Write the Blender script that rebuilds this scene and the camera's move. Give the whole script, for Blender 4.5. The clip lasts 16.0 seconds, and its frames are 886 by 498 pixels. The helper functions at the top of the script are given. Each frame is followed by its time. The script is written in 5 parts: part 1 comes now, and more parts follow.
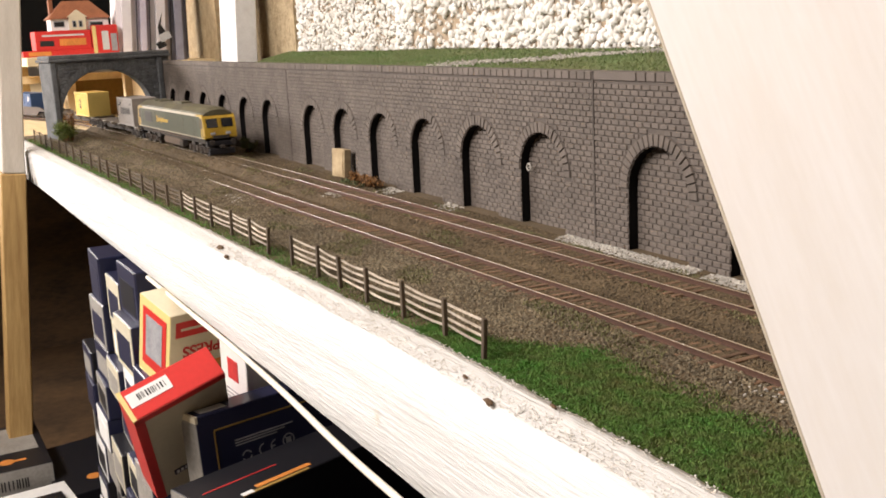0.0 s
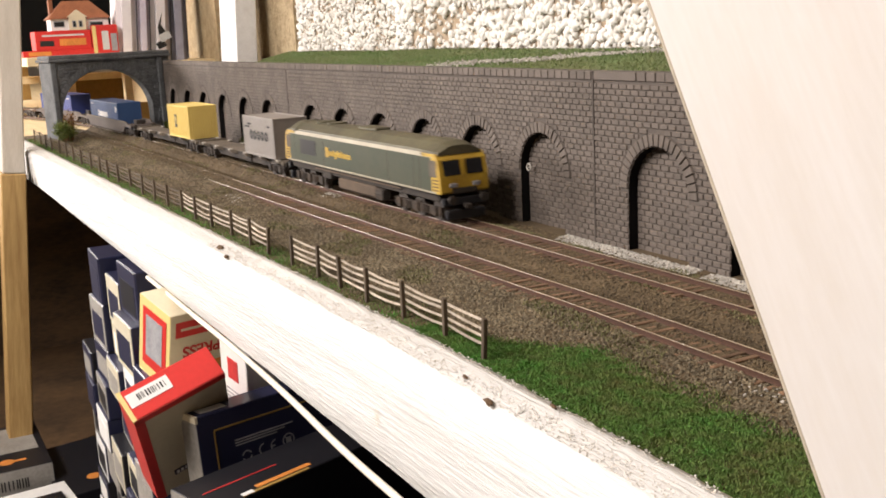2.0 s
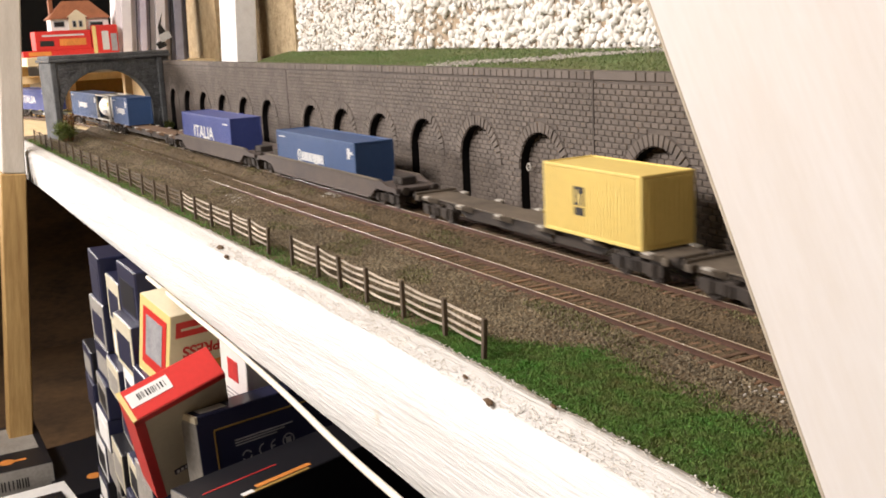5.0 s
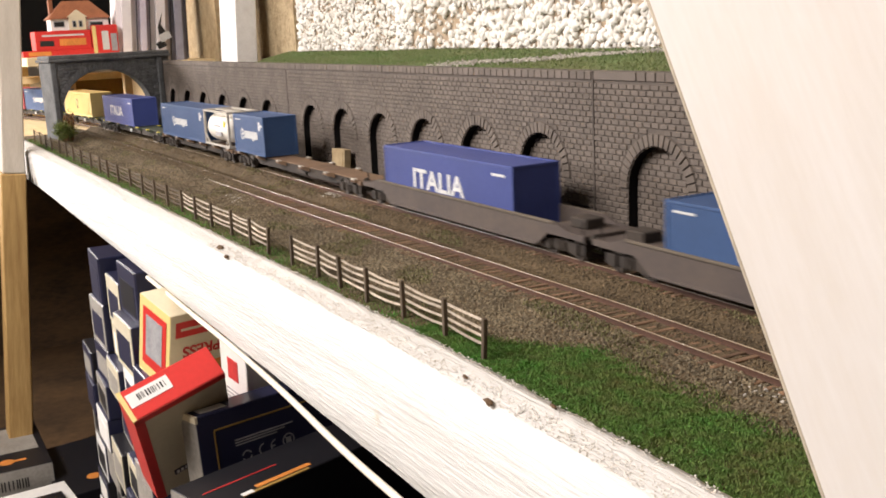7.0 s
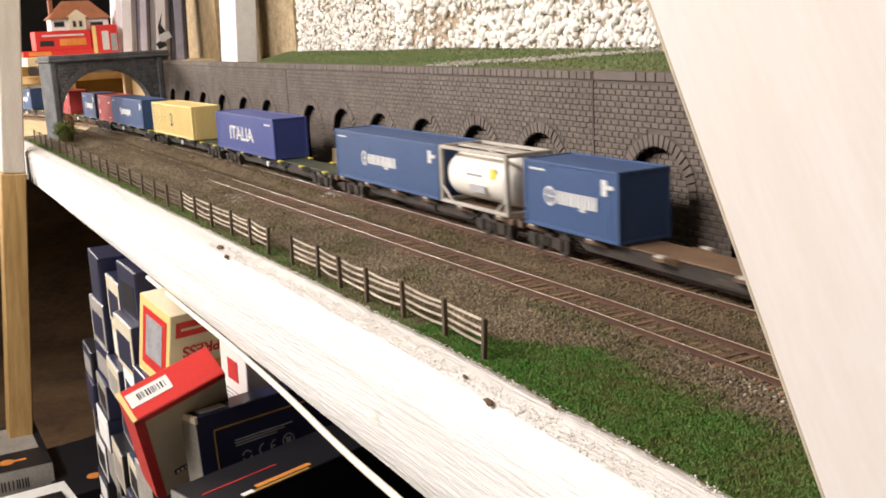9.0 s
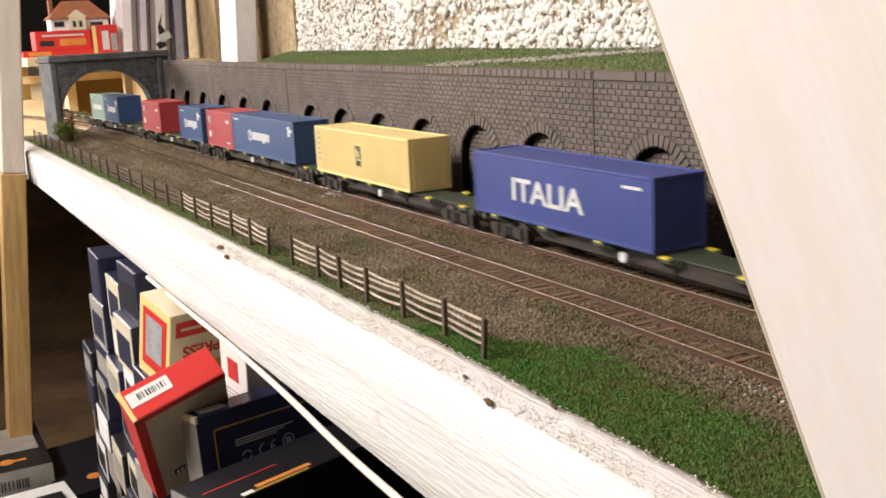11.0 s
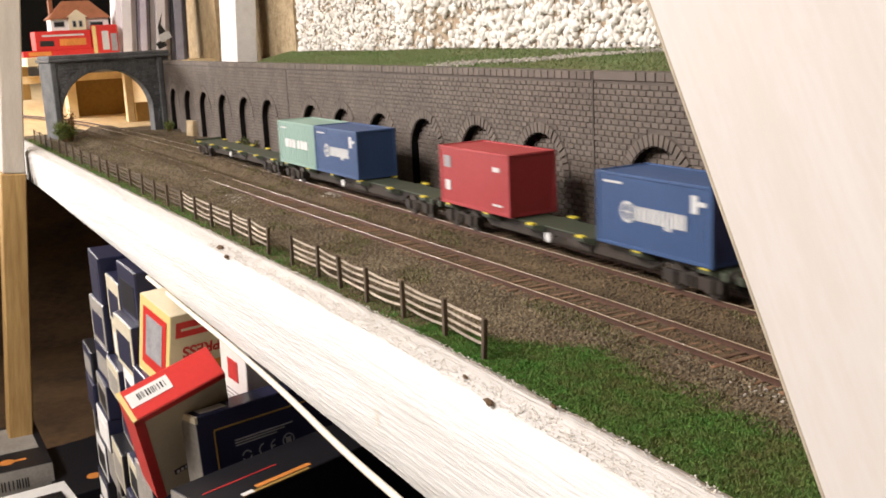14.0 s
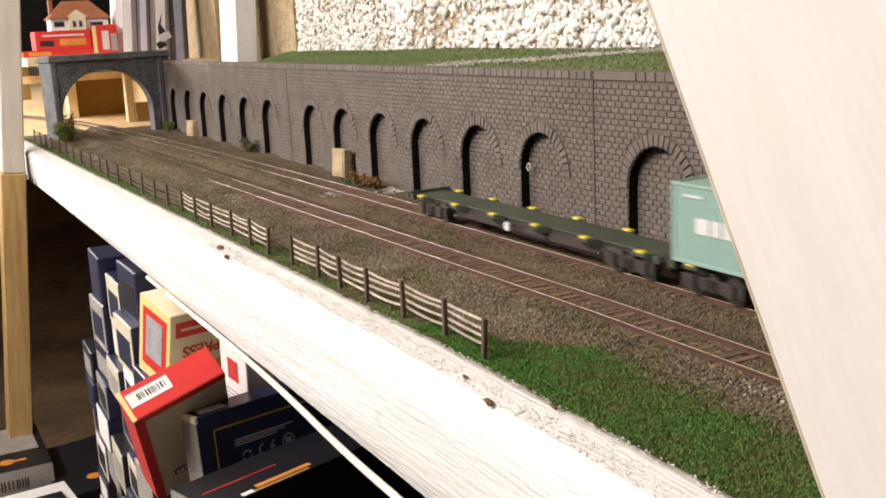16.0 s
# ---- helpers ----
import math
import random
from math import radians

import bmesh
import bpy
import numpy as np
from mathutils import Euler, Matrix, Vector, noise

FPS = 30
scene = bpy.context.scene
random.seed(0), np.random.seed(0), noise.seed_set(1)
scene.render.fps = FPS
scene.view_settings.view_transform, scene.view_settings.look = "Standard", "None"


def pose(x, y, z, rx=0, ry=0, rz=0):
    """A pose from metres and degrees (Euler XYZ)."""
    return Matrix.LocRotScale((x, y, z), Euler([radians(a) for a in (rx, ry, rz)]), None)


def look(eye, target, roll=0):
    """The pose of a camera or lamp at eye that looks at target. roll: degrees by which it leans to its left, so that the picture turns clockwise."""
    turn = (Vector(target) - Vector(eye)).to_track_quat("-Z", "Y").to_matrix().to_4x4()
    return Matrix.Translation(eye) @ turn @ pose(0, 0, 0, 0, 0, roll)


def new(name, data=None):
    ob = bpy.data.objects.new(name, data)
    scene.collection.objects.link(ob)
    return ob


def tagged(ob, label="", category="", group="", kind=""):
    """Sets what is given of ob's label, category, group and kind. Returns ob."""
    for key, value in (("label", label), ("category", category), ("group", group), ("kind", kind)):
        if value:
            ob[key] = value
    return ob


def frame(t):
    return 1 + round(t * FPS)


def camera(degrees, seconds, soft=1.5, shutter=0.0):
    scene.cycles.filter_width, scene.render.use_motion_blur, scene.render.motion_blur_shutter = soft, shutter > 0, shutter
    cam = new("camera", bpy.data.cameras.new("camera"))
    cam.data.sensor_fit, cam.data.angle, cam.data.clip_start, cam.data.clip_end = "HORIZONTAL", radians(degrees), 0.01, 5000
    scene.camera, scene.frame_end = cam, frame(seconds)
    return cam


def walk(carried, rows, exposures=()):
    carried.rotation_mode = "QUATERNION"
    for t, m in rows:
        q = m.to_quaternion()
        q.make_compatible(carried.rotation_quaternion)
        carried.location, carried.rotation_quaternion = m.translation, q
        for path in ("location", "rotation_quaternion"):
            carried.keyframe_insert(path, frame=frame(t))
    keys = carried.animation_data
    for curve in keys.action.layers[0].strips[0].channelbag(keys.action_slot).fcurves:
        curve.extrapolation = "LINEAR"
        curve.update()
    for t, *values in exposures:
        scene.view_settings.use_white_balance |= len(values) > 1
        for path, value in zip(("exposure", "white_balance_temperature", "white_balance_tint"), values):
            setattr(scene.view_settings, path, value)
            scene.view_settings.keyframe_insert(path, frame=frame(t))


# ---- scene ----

MM = 0.001

# ---- camera: stands still on the shelf edge ----
cam = camera(46.1, 16.0, soft=1.75, shutter=0.5)
EYE = Vector((0.37439, -0.29479, 0.12633))
AIM = EYE + Vector((-0.8713, 0.4442, -0.2086))
walk(cam, [(0.0, look(EYE, AIM, -2.83)), (16.0, look(EYE, AIM, -2.83))], exposures=[(0.0, 0.0), (9.2, 0.0), (12.3, -0.1), (14.0, -0.05), (15.2, 0.0), (16.0, 0.0)])

# ---- light: two warm strip lamps hung in front, the left one added as fill ----
world = bpy.data.worlds.new("world")
scene.world = world
world.use_nodes = True
world.node_tree.nodes["Background"].inputs[0].default_value = (1.0, 0.93, 0.82, 1)
world.node_tree.nodes["Background"].inputs[1].default_value = 0.10
LAMP_AT = ((-0.25, -1.15, 0.95), (-2.2, -1.15, 0.42))
LAMP_TARGET = ((-0.25, 0.0, 0.0), (-1.6, 0.0, 0.08))
for where, aim, watts in zip(LAMP_AT, LAMP_TARGET, (42.0, 56.0)):
    lamp_data = bpy.data.lights.new("unseen_strip_light", "AREA")
    lamp_data.shape, lamp_data.size, lamp_data.size_y = "RECTANGLE", 1.2, 0.30
    lamp_data.energy, lamp_data.color = watts, (1.0, 0.915, 0.865)
    lamp = new("unseen_strip_light", lamp_data)
    lamp.matrix_world = look(where, aim)


# ---- materials ----
def mat(name, col, rough=0.7, metal=0.0, col2=None, scale=60.0, fine=600.0, var=0.35, bump=0.25, depth=0.0004, rnd=0.0, stretch=None, spec=0.4, coat=0.0):
    m = bpy.data.materials.new(name)
    m.use_nodes = True
    nt = m.node_tree
    N, L = nt.nodes, nt.links
    b = N["Principled BSDF"]
    b.inputs["Roughness"].default_value = rough
    b.inputs["Metallic"].default_value = metal
    b.inputs["Specular IOR Level"].default_value = spec
    b.inputs["Coat Weight"].default_value = coat
    tc = N.new("ShaderNodeTexCoord")
    mp = N.new("ShaderNodeMapping")
    L.new(tc.outputs["Object"], mp.inputs["Vector"])
    if stretch:
        mp.inputs["Scale"].default_value = stretch
    n1 = N.new("ShaderNodeTexNoise")
    n1.inputs["Scale"].default_value, n1.inputs["Detail"].default_value = scale, 5
    n2 = N.new("ShaderNodeTexNoise")
    n2.inputs["Scale"].default_value, n2.inputs["Detail"].default_value = fine, 4
    L.new(mp.outputs[0], n1.inputs["Vector"])
    L.new(mp.outputs[0], n2.inputs["Vector"])
    mix = N.new("ShaderNodeMix")
    mix.data_type = "RGBA"
    c2 = col2 or tuple(c * (1 - var) for c in col)
    mix.inputs["A"].default_value = (*col, 1)
    mix.inputs["B"].default_value = (*c2, 1)
    add = N.new("ShaderNodeMath")
    add.operation = "MULTIPLY_ADD"
    L.new(n2.outputs["Fac"], add.inputs[0])
    add.inputs[1].default_value = 0.6
    L.new(n1.outputs["Fac"], add.inputs[2])
    ramp = N.new("ShaderNodeMapRange")
    ramp.inputs["From Min"].default_value, ramp.inputs["From Max"].default_value = 0.58, 1.05
    L.new(add.outputs[0], ramp.inputs["Value"])
    L.new(ramp.outputs[0], mix.inputs["Factor"])
    out = mix.outputs["Result"]
    if rnd:
        oi = N.new("ShaderNodeObjectInfo")
        ge = N.new("ShaderNodeNewGeometry")
        s1 = N.new("ShaderNodeMath")
        L.new(oi.outputs["Random"], s1.inputs[0])
        L.new(ge.outputs["Random Per Island"], s1.inputs[1])
        fr = N.new("ShaderNodeMath")
        fr.operation = "FRACT"
        L.new(s1.outputs[0], fr.inputs[0])
        rg = N.new("ShaderNodeMapRange")
        rg.inputs["To Min"].default_value, rg.inputs["To Max"].default_value = 1 - rnd, 1 + rnd
        L.new(fr.outputs[0], rg.inputs["Value"])
        hs = N.new("ShaderNodeHueSaturation")
        L.new(rg.outputs[0], hs.inputs["Value"])
        L.new(out, hs.inputs["Color"])
        out = hs.outputs[0]
    L.new(out, b.inputs["Base Color"])
    if bump:
        bp = N.new("ShaderNodeBump")
        bp.inputs["Strength"].default_value = bump
        bp.inputs["Distance"].default_value = depth or 0.0004
        L.new(add.outputs[0], bp.inputs["Height"])
        L.new(bp.outputs[0], b.inputs["Normal"])
    return m


M_BLOCK = mat("grey_brown_stone_block", (0.143, 0.118, 0.10), 0.8, col2=(0.094, 0.077, 0.065), scale=45, fine=900, rnd=0.10, bump=0.45)
M_MORTAR = mat("dull_mortar", (0.105, 0.087, 0.075), 0.9, scale=50, fine=900)
# near-black colour holds the shade inside the wall's arches
M_REVEAL = mat("shade_black_reveal", (0.012, 0.011, 0.011), 0.95, scale=50, fine=700, spec=0.1)
M_BRIDGE = mat("slate_grey_stone", (0.13, 0.135, 0.14), 0.85, col2=(0.06, 0.062, 0.066), scale=50, fine=350, rnd=0.15, bump=0.7, depth=0.001)
M_EARTH = mat("brown_ballast_ground", (0.115, 0.08, 0.043), 0.95, col2=(0.07, 0.05, 0.028), scale=22, fine=420, bump=0.8, depth=0.001)
M_BALLAST = mat("grey_ballast_stone", (0.185, 0.15, 0.096), 0.9, col2=(0.085, 0.066, 0.041), scale=18, fine=700, rnd=0.5)
M_CHIP = mat("pale_grey_chippings", (0.46, 0.43, 0.38), 0.9, col2=(0.3, 0.28, 0.25), scale=40, fine=700, rnd=0.3)
M_RUST = mat("brown_ballast_stone", (0.135, 0.098, 0.054), 0.9, col2=(0.075, 0.054, 0.031), scale=16, fine=700, rnd=0.5)
M_GRASS = mat("green_static_grass", (0.068, 0.215, 0.03), 0.85, col2=(0.15, 0.15, 0.05), scale=15, fine=140, rnd=0.45, bump=0)
M_DRYGRASS = mat("dull_olive_grass", (0.13, 0.135, 0.055), 0.85, col2=(0.18, 0.15, 0.075), scale=30, fine=200, rnd=0.4, bump=0)
M_TURF = mat("green_turf_mat", (0.08, 0.135, 0.038), 0.95, col2=(0.13, 0.13, 0.052), scale=14, fine=500, bump=0.8, depth=0.001)
M_RAIL = mat("rusty_steel_rail_side", (0.08, 0.037, 0.022), 0.85, metal=0.0, scale=60, fine=900)
M_RAILTOP = mat("worn_rail_head_painted_shine", (0.34, 0.26, 0.165), 0.35, metal=0.0, scale=40, fine=900, var=0.5)
M_SLEEPER = mat("brown_sleeper", (0.17, 0.10, 0.058), 0.9, scale=90, fine=900, rnd=0.35)
M_WHITEPAINT = mat("white_painted_timber", (0.73, 0.725, 0.715), 0.55, col2=(0.61, 0.60, 0.585), scale=9, fine=60, bump=0.7, depth=0.0016, stretch=(1, 14, 14))
M_KNOT = mat("beige_knot_under_paint", (0.62, 0.57, 0.47), 0.6, col2=(0.72, 0.69, 0.62), scale=120, fine=600, bump=0.1)
M_CRUMB = mat("white_crumbly_filler", (0.74, 0.72, 0.68), 0.9, col2=(0.54, 0.50, 0.44), scale=130, fine=420, bump=1.0, depth=0.0016)
# brown stands for the shade in crevices between the pebbles
M_ROUGHBASE = mat("shaded_render_between_pebbles", (0.30, 0.22, 0.14), 0.95, col2=(0.42, 0.35, 0.27), scale=60, fine=300, bump=0.8, depth=0.002)
M_BANKGRASS = mat("muted_green_grass", (0.095, 0.16, 0.046), 0.85, col2=(0.15, 0.155, 0.065), scale=12, fine=120, rnd=0.3, bump=0)
M_POSTLIT = mat("pale_lit_timber", (0.60, 0.55, 0.48), 0.6, col2=(0.48, 0.43, 0.36), scale=14, fine=120, bump=0.25, stretch=(6, 6, 1))
M_STRUT = mat("off_white_painted_board", (0.58, 0.555, 0.535), 0.6, col2=(0.545, 0.51, 0.475), scale=14, fine=120, bump=0.25, stretch=(6, 6, 1))
M_STRUTEDGE = mat("dull_beige_board_edge", (0.46, 0.40, 0.31), 0.8, scale=30, fine=200)
M_PINE = mat("shaded_golden_pine", (0.50, 0.33, 0.13), 0.65, col2=(0.34, 0.2, 0.07), scale=20, fine=90, stretch=(8, 8, 0.7), bump=0.3)
M_PLY = mat("pale_plywood", (0.80, 0.65, 0.40), 0.7, col2=(0.66, 0.5, 0.28), scale=14, fine=120, stretch=(1, 5, 5))
# plywood again, browned to hold the shade on panels beyond the bridge
M_SHADEDPLY = mat("shaded_brown_plywood", (0.42, 0.25, 0.075), 0.75, scale=14, fine=160)
M_PEBBLE = mat("white_painted_roughcast", (0.80, 0.78, 0.745), 0.75, col2=(0.64, 0.61, 0.555), scale=40, fine=260, bump=0.5, depth=0.001)
M_ROUGHWALL = mat("brown_roughcast", (0.42, 0.33, 0.2), 0.95, col2=(0.22, 0.16, 0.09), scale=70, fine=260, bump=1.0, depth=0.003)
M_CORK = mat("tan_cork_board", (0.46, 0.36, 0.22), 0.9, col2=(0.3, 0.22, 0.12), scale=90, fine=400, bump=0.5)
M_FENCE = mat("dark_weathered_timber", (0.095, 0.068, 0.043), 0.85, scale=120, fine=900, stretch=(1, 6, 1), rnd=0.2)
# weathered fence rail, lightened to carry the highlights along the near rails
M_FENCERAIL = mat("weathered_timber_rail_lit_pale", (0.54, 0.47, 0.38), 0.7, col2=(0.26, 0.21, 0.16), scale=90, fine=700, rnd=0.25)
M_DARKROOM = mat("pale_room_plaster", (0.62, 0.58, 0.52), 0.9, scale=3, fine=40)
M_DARKBACK = mat("unlit_space_black", (0.006, 0.006, 0.006), 0.95, scale=10, fine=200, spec=0.1)
M_SHELFWOOD = mat("dark_stained_board", (0.13, 0.075, 0.035), 0.8, col2=(0.05, 0.03, 0.016), scale=9, fine=70, stretch=(1, 1, 3))
M_NAVY = mat("navy_printed_card", (0.020, 0.022, 0.055), 0.4, scale=20, fine=400, var=0.2, bump=0.08)
M_BLACKCARD = mat("black_printed_card", (0.012, 0.012, 0.016), 0.42, scale=20, fine=400, var=0.2, bump=0.08)
M_GREYCARD = mat("grubby_grey_card", (0.33, 0.31, 0.28), 0.6, col2=(0.2, 0.185, 0.165), scale=30, fine=300, bump=0.1)
M_WHITECARD = mat("white_card", (0.78, 0.77, 0.75), 0.6, scale=30, fine=300, var=0.12, bump=0.1)
M_REDCARD = mat("red_printed_card", (0.62, 0.035, 0.03), 0.4, scale=20, fine=300, var=0.15, bump=0.08)
M_YELLOWCARD = mat("yellow_printed_card", (0.74, 0.60, 0.24), 0.5, scale=20, fine=300, var=0.15, bump=0.08)
M_CREAMCARD = mat("cream_card", (0.66, 0.58, 0.42), 0.6, scale=20, fine=300, var=0.12, bump=0.1)
M_BEIGECARD = mat("beige_grey_card", (0.56, 0.51, 0.38), 0.6, scale=20, fine=300, var=0.15, bump=0.1)
M_GOLD = mat("gold_print", (0.42, 0.26, 0.07), 0.45, scale=60, fine=500, bump=0)
M_ORANGE = mat("orange_print", (0.75, 0.28, 0.06), 0.5, scale=60, fine=500, bump=0)
M_GREYPRINT = mat("grey_print", (0.36, 0.36, 0.38), 0.5, scale=60, fine=500, bump=0)
M_WHITEPRINT = mat("white_print", (0.62, 0.63, 0.63), 0.5, scale=60, fine=500, bump=0, var=0.2)
M_BLACKPRINT = mat("black_print", (0.02, 0.02, 0.02), 0.6, scale=60, fine=500, bump=0)
M_REDPRINT = mat("red_print", (0.6, 0.04, 0.04), 0.5, scale=60, fine=500, bump=0)
M_LILAC = mat("pale_lilac_paper", (0.66, 0.62, 0.70), 0.6, col2=(0.5, 0.45, 0.56), scale=12, fine=80, bump=0.1)
M_PALEPAPER = mat("off_white_paper", (0.80, 0.77, 0.78), 0.6, col2=(0.70, 0.65, 0.68), scale=12, fine=80, bump=0.1)
M_GREYPAPER = mat("blue_grey_paper", (0.36, 0.36, 0.44), 0.6, scale=12, fine=80, bump=0.1)
M_LOCOUNDER = mat("dusty_brown_underframe", (0.055, 0.036, 0.023), 0.85, col2=(0.02, 0.016, 0.013), scale=80, fine=600)
M_BUSHGREEN = mat("mid_green_foliage", (0.09, 0.14, 0.03), 0.8, col2=(0.14, 0.15, 0.03), scale=80, fine=300, rnd=0.5, bump=0)
M_BUSHDARK = mat("dark_green_foliage", (0.05, 0.075, 0.025), 0.8, col2=(0.09, 0.08, 0.03), scale=80, fine=300, rnd=0.5, bump=0)
M_BUSHRUST = mat("rust_brown_foliage", (0.24, 0.11, 0.03), 0.85, col2=(0.13, 0.07, 0.03), scale=80, fine=300, rnd=0.5, bump=0)
M_ROOF = mat("terracotta_roof", (0.30, 0.11, 0.05), 0.8, scale=60, fine=500)
M_GLASSDARK = mat("dark_window_glazing", (0.012, 0.013, 0.016), 0.12, scale=10, fine=100, bump=0)
M_CABLE = mat("cream_cable_sheath", (0.74, 0.69, 0.58), 0.45, scale=30, fine=300, var=0.1, bump=0.05)
# rolling stock
M_LOCOGREEN = mat("dark_green_paint", (0.028, 0.04, 0.021), 0.45, col2=(0.048, 0.05, 0.028), scale=30, fine=300, bump=0.1)
M_LOCOROOF = mat("weathered_olive_roof", (0.10, 0.09, 0.048), 0.6, col2=(0.05, 0.043, 0.028), scale=25, fine=300, bump=0.2)
M_LOCOYELLOW = mat("warning_yellow_paint", (0.47, 0.31, 0.028), 0.5, col2=(0.29, 0.165, 0.018), scale=45, fine=500, bump=0.1)
M_CREAMBAND = mat("grimy_cream_cantrail", (0.36, 0.33, 0.25), 0.6, col2=(0.24, 0.21, 0.15), scale=30, fine=300)
M_UNDER = mat("grimy_black_underframe", (0.022, 0.018, 0.016), 0.85, col2=(0.045, 0.034, 0.026), scale=60, fine=500)
M_TANKBROWN = mat("dusty_brown_tank", (0.10, 0.066, 0.04), 0.75, scale=60, fine=500)
M_WAGONBROWN = mat("rusty_brown_wagon", (0.17, 0.105, 0.06), 0.8, col2=(0.085, 0.05, 0.032), scale=50, fine=500)
M_WAGONGREY = mat("weathered_purple_grey_wagon", (0.062, 0.049, 0.046), 0.8, col2=(0.09, 0.07, 0.058), scale=35, fine=400)
M_WAGONDUST = mat("dusty_taupe_wagon", (0.135, 0.11, 0.082), 0.8, col2=(0.07, 0.055, 0.042), scale=40, fine=400)
M_WAGONGREEN = mat("dark_olive_wagon", (0.05, 0.062, 0.04), 0.6, scale=40, fine=400)
M_WHEEL = mat("dark_steel_wheel", (0.09, 0.075, 0.065), 0.5, metal=0.7, scale=60, fine=500)
M_BLUE = mat("mid_blue_container_paint", (0.034, 0.078, 0.195), 0.5, scale=25, fine=300, var=0.15, bump=0.08)
M_INDIGO = mat("indigo_container_paint", (0.045, 0.068, 0.25), 0.45, scale=25, fine=300, var=0.15, bump=0.08)
M_RED = mat("red_container_paint", (0.37, 0.042, 0.048), 0.5, scale=25, fine=300, var=0.15, bump=0.08)
M_SEAGREEN = mat("pale_sea_green_container_paint", (0.235, 0.365, 0.315), 0.5, scale=25, fine=300, var=0.12, bump=0.08)
M_GREY = mat("mid_grey_container_paint", (0.25, 0.225, 0.205), 0.55, scale=25, fine=300, var=0.18, bump=0.08)
M_YELLOW = mat("yellow_container_paint", (0.72, 0.55, 0.17), 0.5, scale=25, fine=300, var=0.12, bump=0.08)
M_CREAM = mat("cream_yellow_container_paint", (0.74, 0.60, 0.26), 0.5, scale=25, fine=300, var=0.12, bump=0.08)
M_TANKWHITE = mat("white_tank_shell", (0.80, 0.77, 0.70), 0.4, scale=25, fine=300, var=0.12, bump=0.05)
M_TANKFRAME = mat("pale_grey_tank_frame", (0.46, 0.43, 0.38), 0.55, scale=40, fine=300)
M_YELLOWFIT = mat("yellow_fitting", (0.72, 0.60, 0.06), 0.5, scale=60, fine=500)


# ---- mesh helpers (millimetres in, metres out) ----
def to_ob(name, bm, material, parent=None, label="", smooth=False):
    me = bpy.data.meshes.new(name)
    bmesh.ops.scale(bm, vec=(MM, MM, MM), verts=bm.verts)
    bm.to_mesh(me)
    bm.free()
    for mm in material if isinstance(material, (list, tuple)) else [material]:
        me.materials.append(mm)
    if smooth:
        for p in me.polygons:
            p.use_smooth = True
    ob = new(name, me)
    if parent:
        ob.parent = parent
    if label:
        ob["label"] = label
    return ob


def part(name, bm, material, parent, label="", smooth=False):
    return to_ob(name, bm, material, parent, label, smooth)


def raw(name, verts, faces, material, parent=None, label=""):
    """A mesh from computed vertices (millimetres)."""
    me = bpy.data.meshes.new(name)
    me.from_pydata([(a * MM, b * MM, c * MM) for a, b, c in verts], [], faces)
    me.materials.append(material)
    ob = new(name, me)
    if parent:
        ob.parent = parent
    if label:
        ob["label"] = label
    return ob


def thing(name, label, category, m=None, group="", kind=""):
    ob = new(name)
    ob.empty_display_size = 0.01
    if m is not None:
        ob.matrix_world = m
    return tagged(ob, label, category, group, kind)


def at(x, y, z, rx=0, ry=0, rz=0):
    return pose(x * MM, y * MM, z * MM, rx, ry, rz)


def box(x0, x1, y0, y1, z0, z1, bev=0.0, bm=None, m=None):
    b2 = bmesh.new()
    bmesh.ops.create_cube(b2, size=1)
    for v in b2.verts:
        v.co = Vector(((x0 + x1) / 2 + v.co.x * (x1 - x0), (y0 + y1) / 2 + v.co.y * (y1 - y0), (z0 + z1) / 2 + v.co.z * (z1 - z0)))
    if bev:
        bmesh.ops.bevel(b2, geom=b2.edges[:], offset=bev, segments=1, affect="EDGES")
    if m is not None:
        bmesh.ops.transform(b2, matrix=m, verts=b2.verts)
    return merge(bm, b2)


def merge(bm, b2):
    if bm is None:
        return b2
    vs = {v: bm.verts.new(v.co) for v in b2.verts}
    for f in b2.faces:
        bm.faces.new([vs[v] for v in f.verts])
    b2.free()
    return bm


def cyl(r, p, q, seg=12, r2=None, bm=None):
    b2 = bmesh.new()
    p, q = Vector(p), Vector(q)
    bmesh.ops.create_cone(b2, cap_ends=True, segments=seg, radius1=r, radius2=r if r2 is None else r2, depth=(q - p).length)
    rot = (q - p).to_track_quat("Z", "Y").to_matrix().to_4x4()
    bmesh.ops.transform(b2, matrix=Matrix.Translation((p + q) / 2) @ rot, verts=b2.verts)
    return merge(bm, b2)


def prism(profile, x0, x1, bm=None):
    """A profile of (y, z) swept along x."""
    b2 = bmesh.new()
    a = [b2.verts.new((x0, y, z)) for y, z in profile]
    b = [b2.verts.new((x1, y, z)) for y, z in profile]
    n = len(profile)
    for i in range(n):
        b2.faces.new((a[i], a[(i + 1) % n], b[(i + 1) % n], b[i]))
    b2.faces.new(a[::-1])
    b2.faces.new(b)
    bmesh.ops.recalc_face_normals(b2, faces=b2.faces)
    return merge(bm, b2)


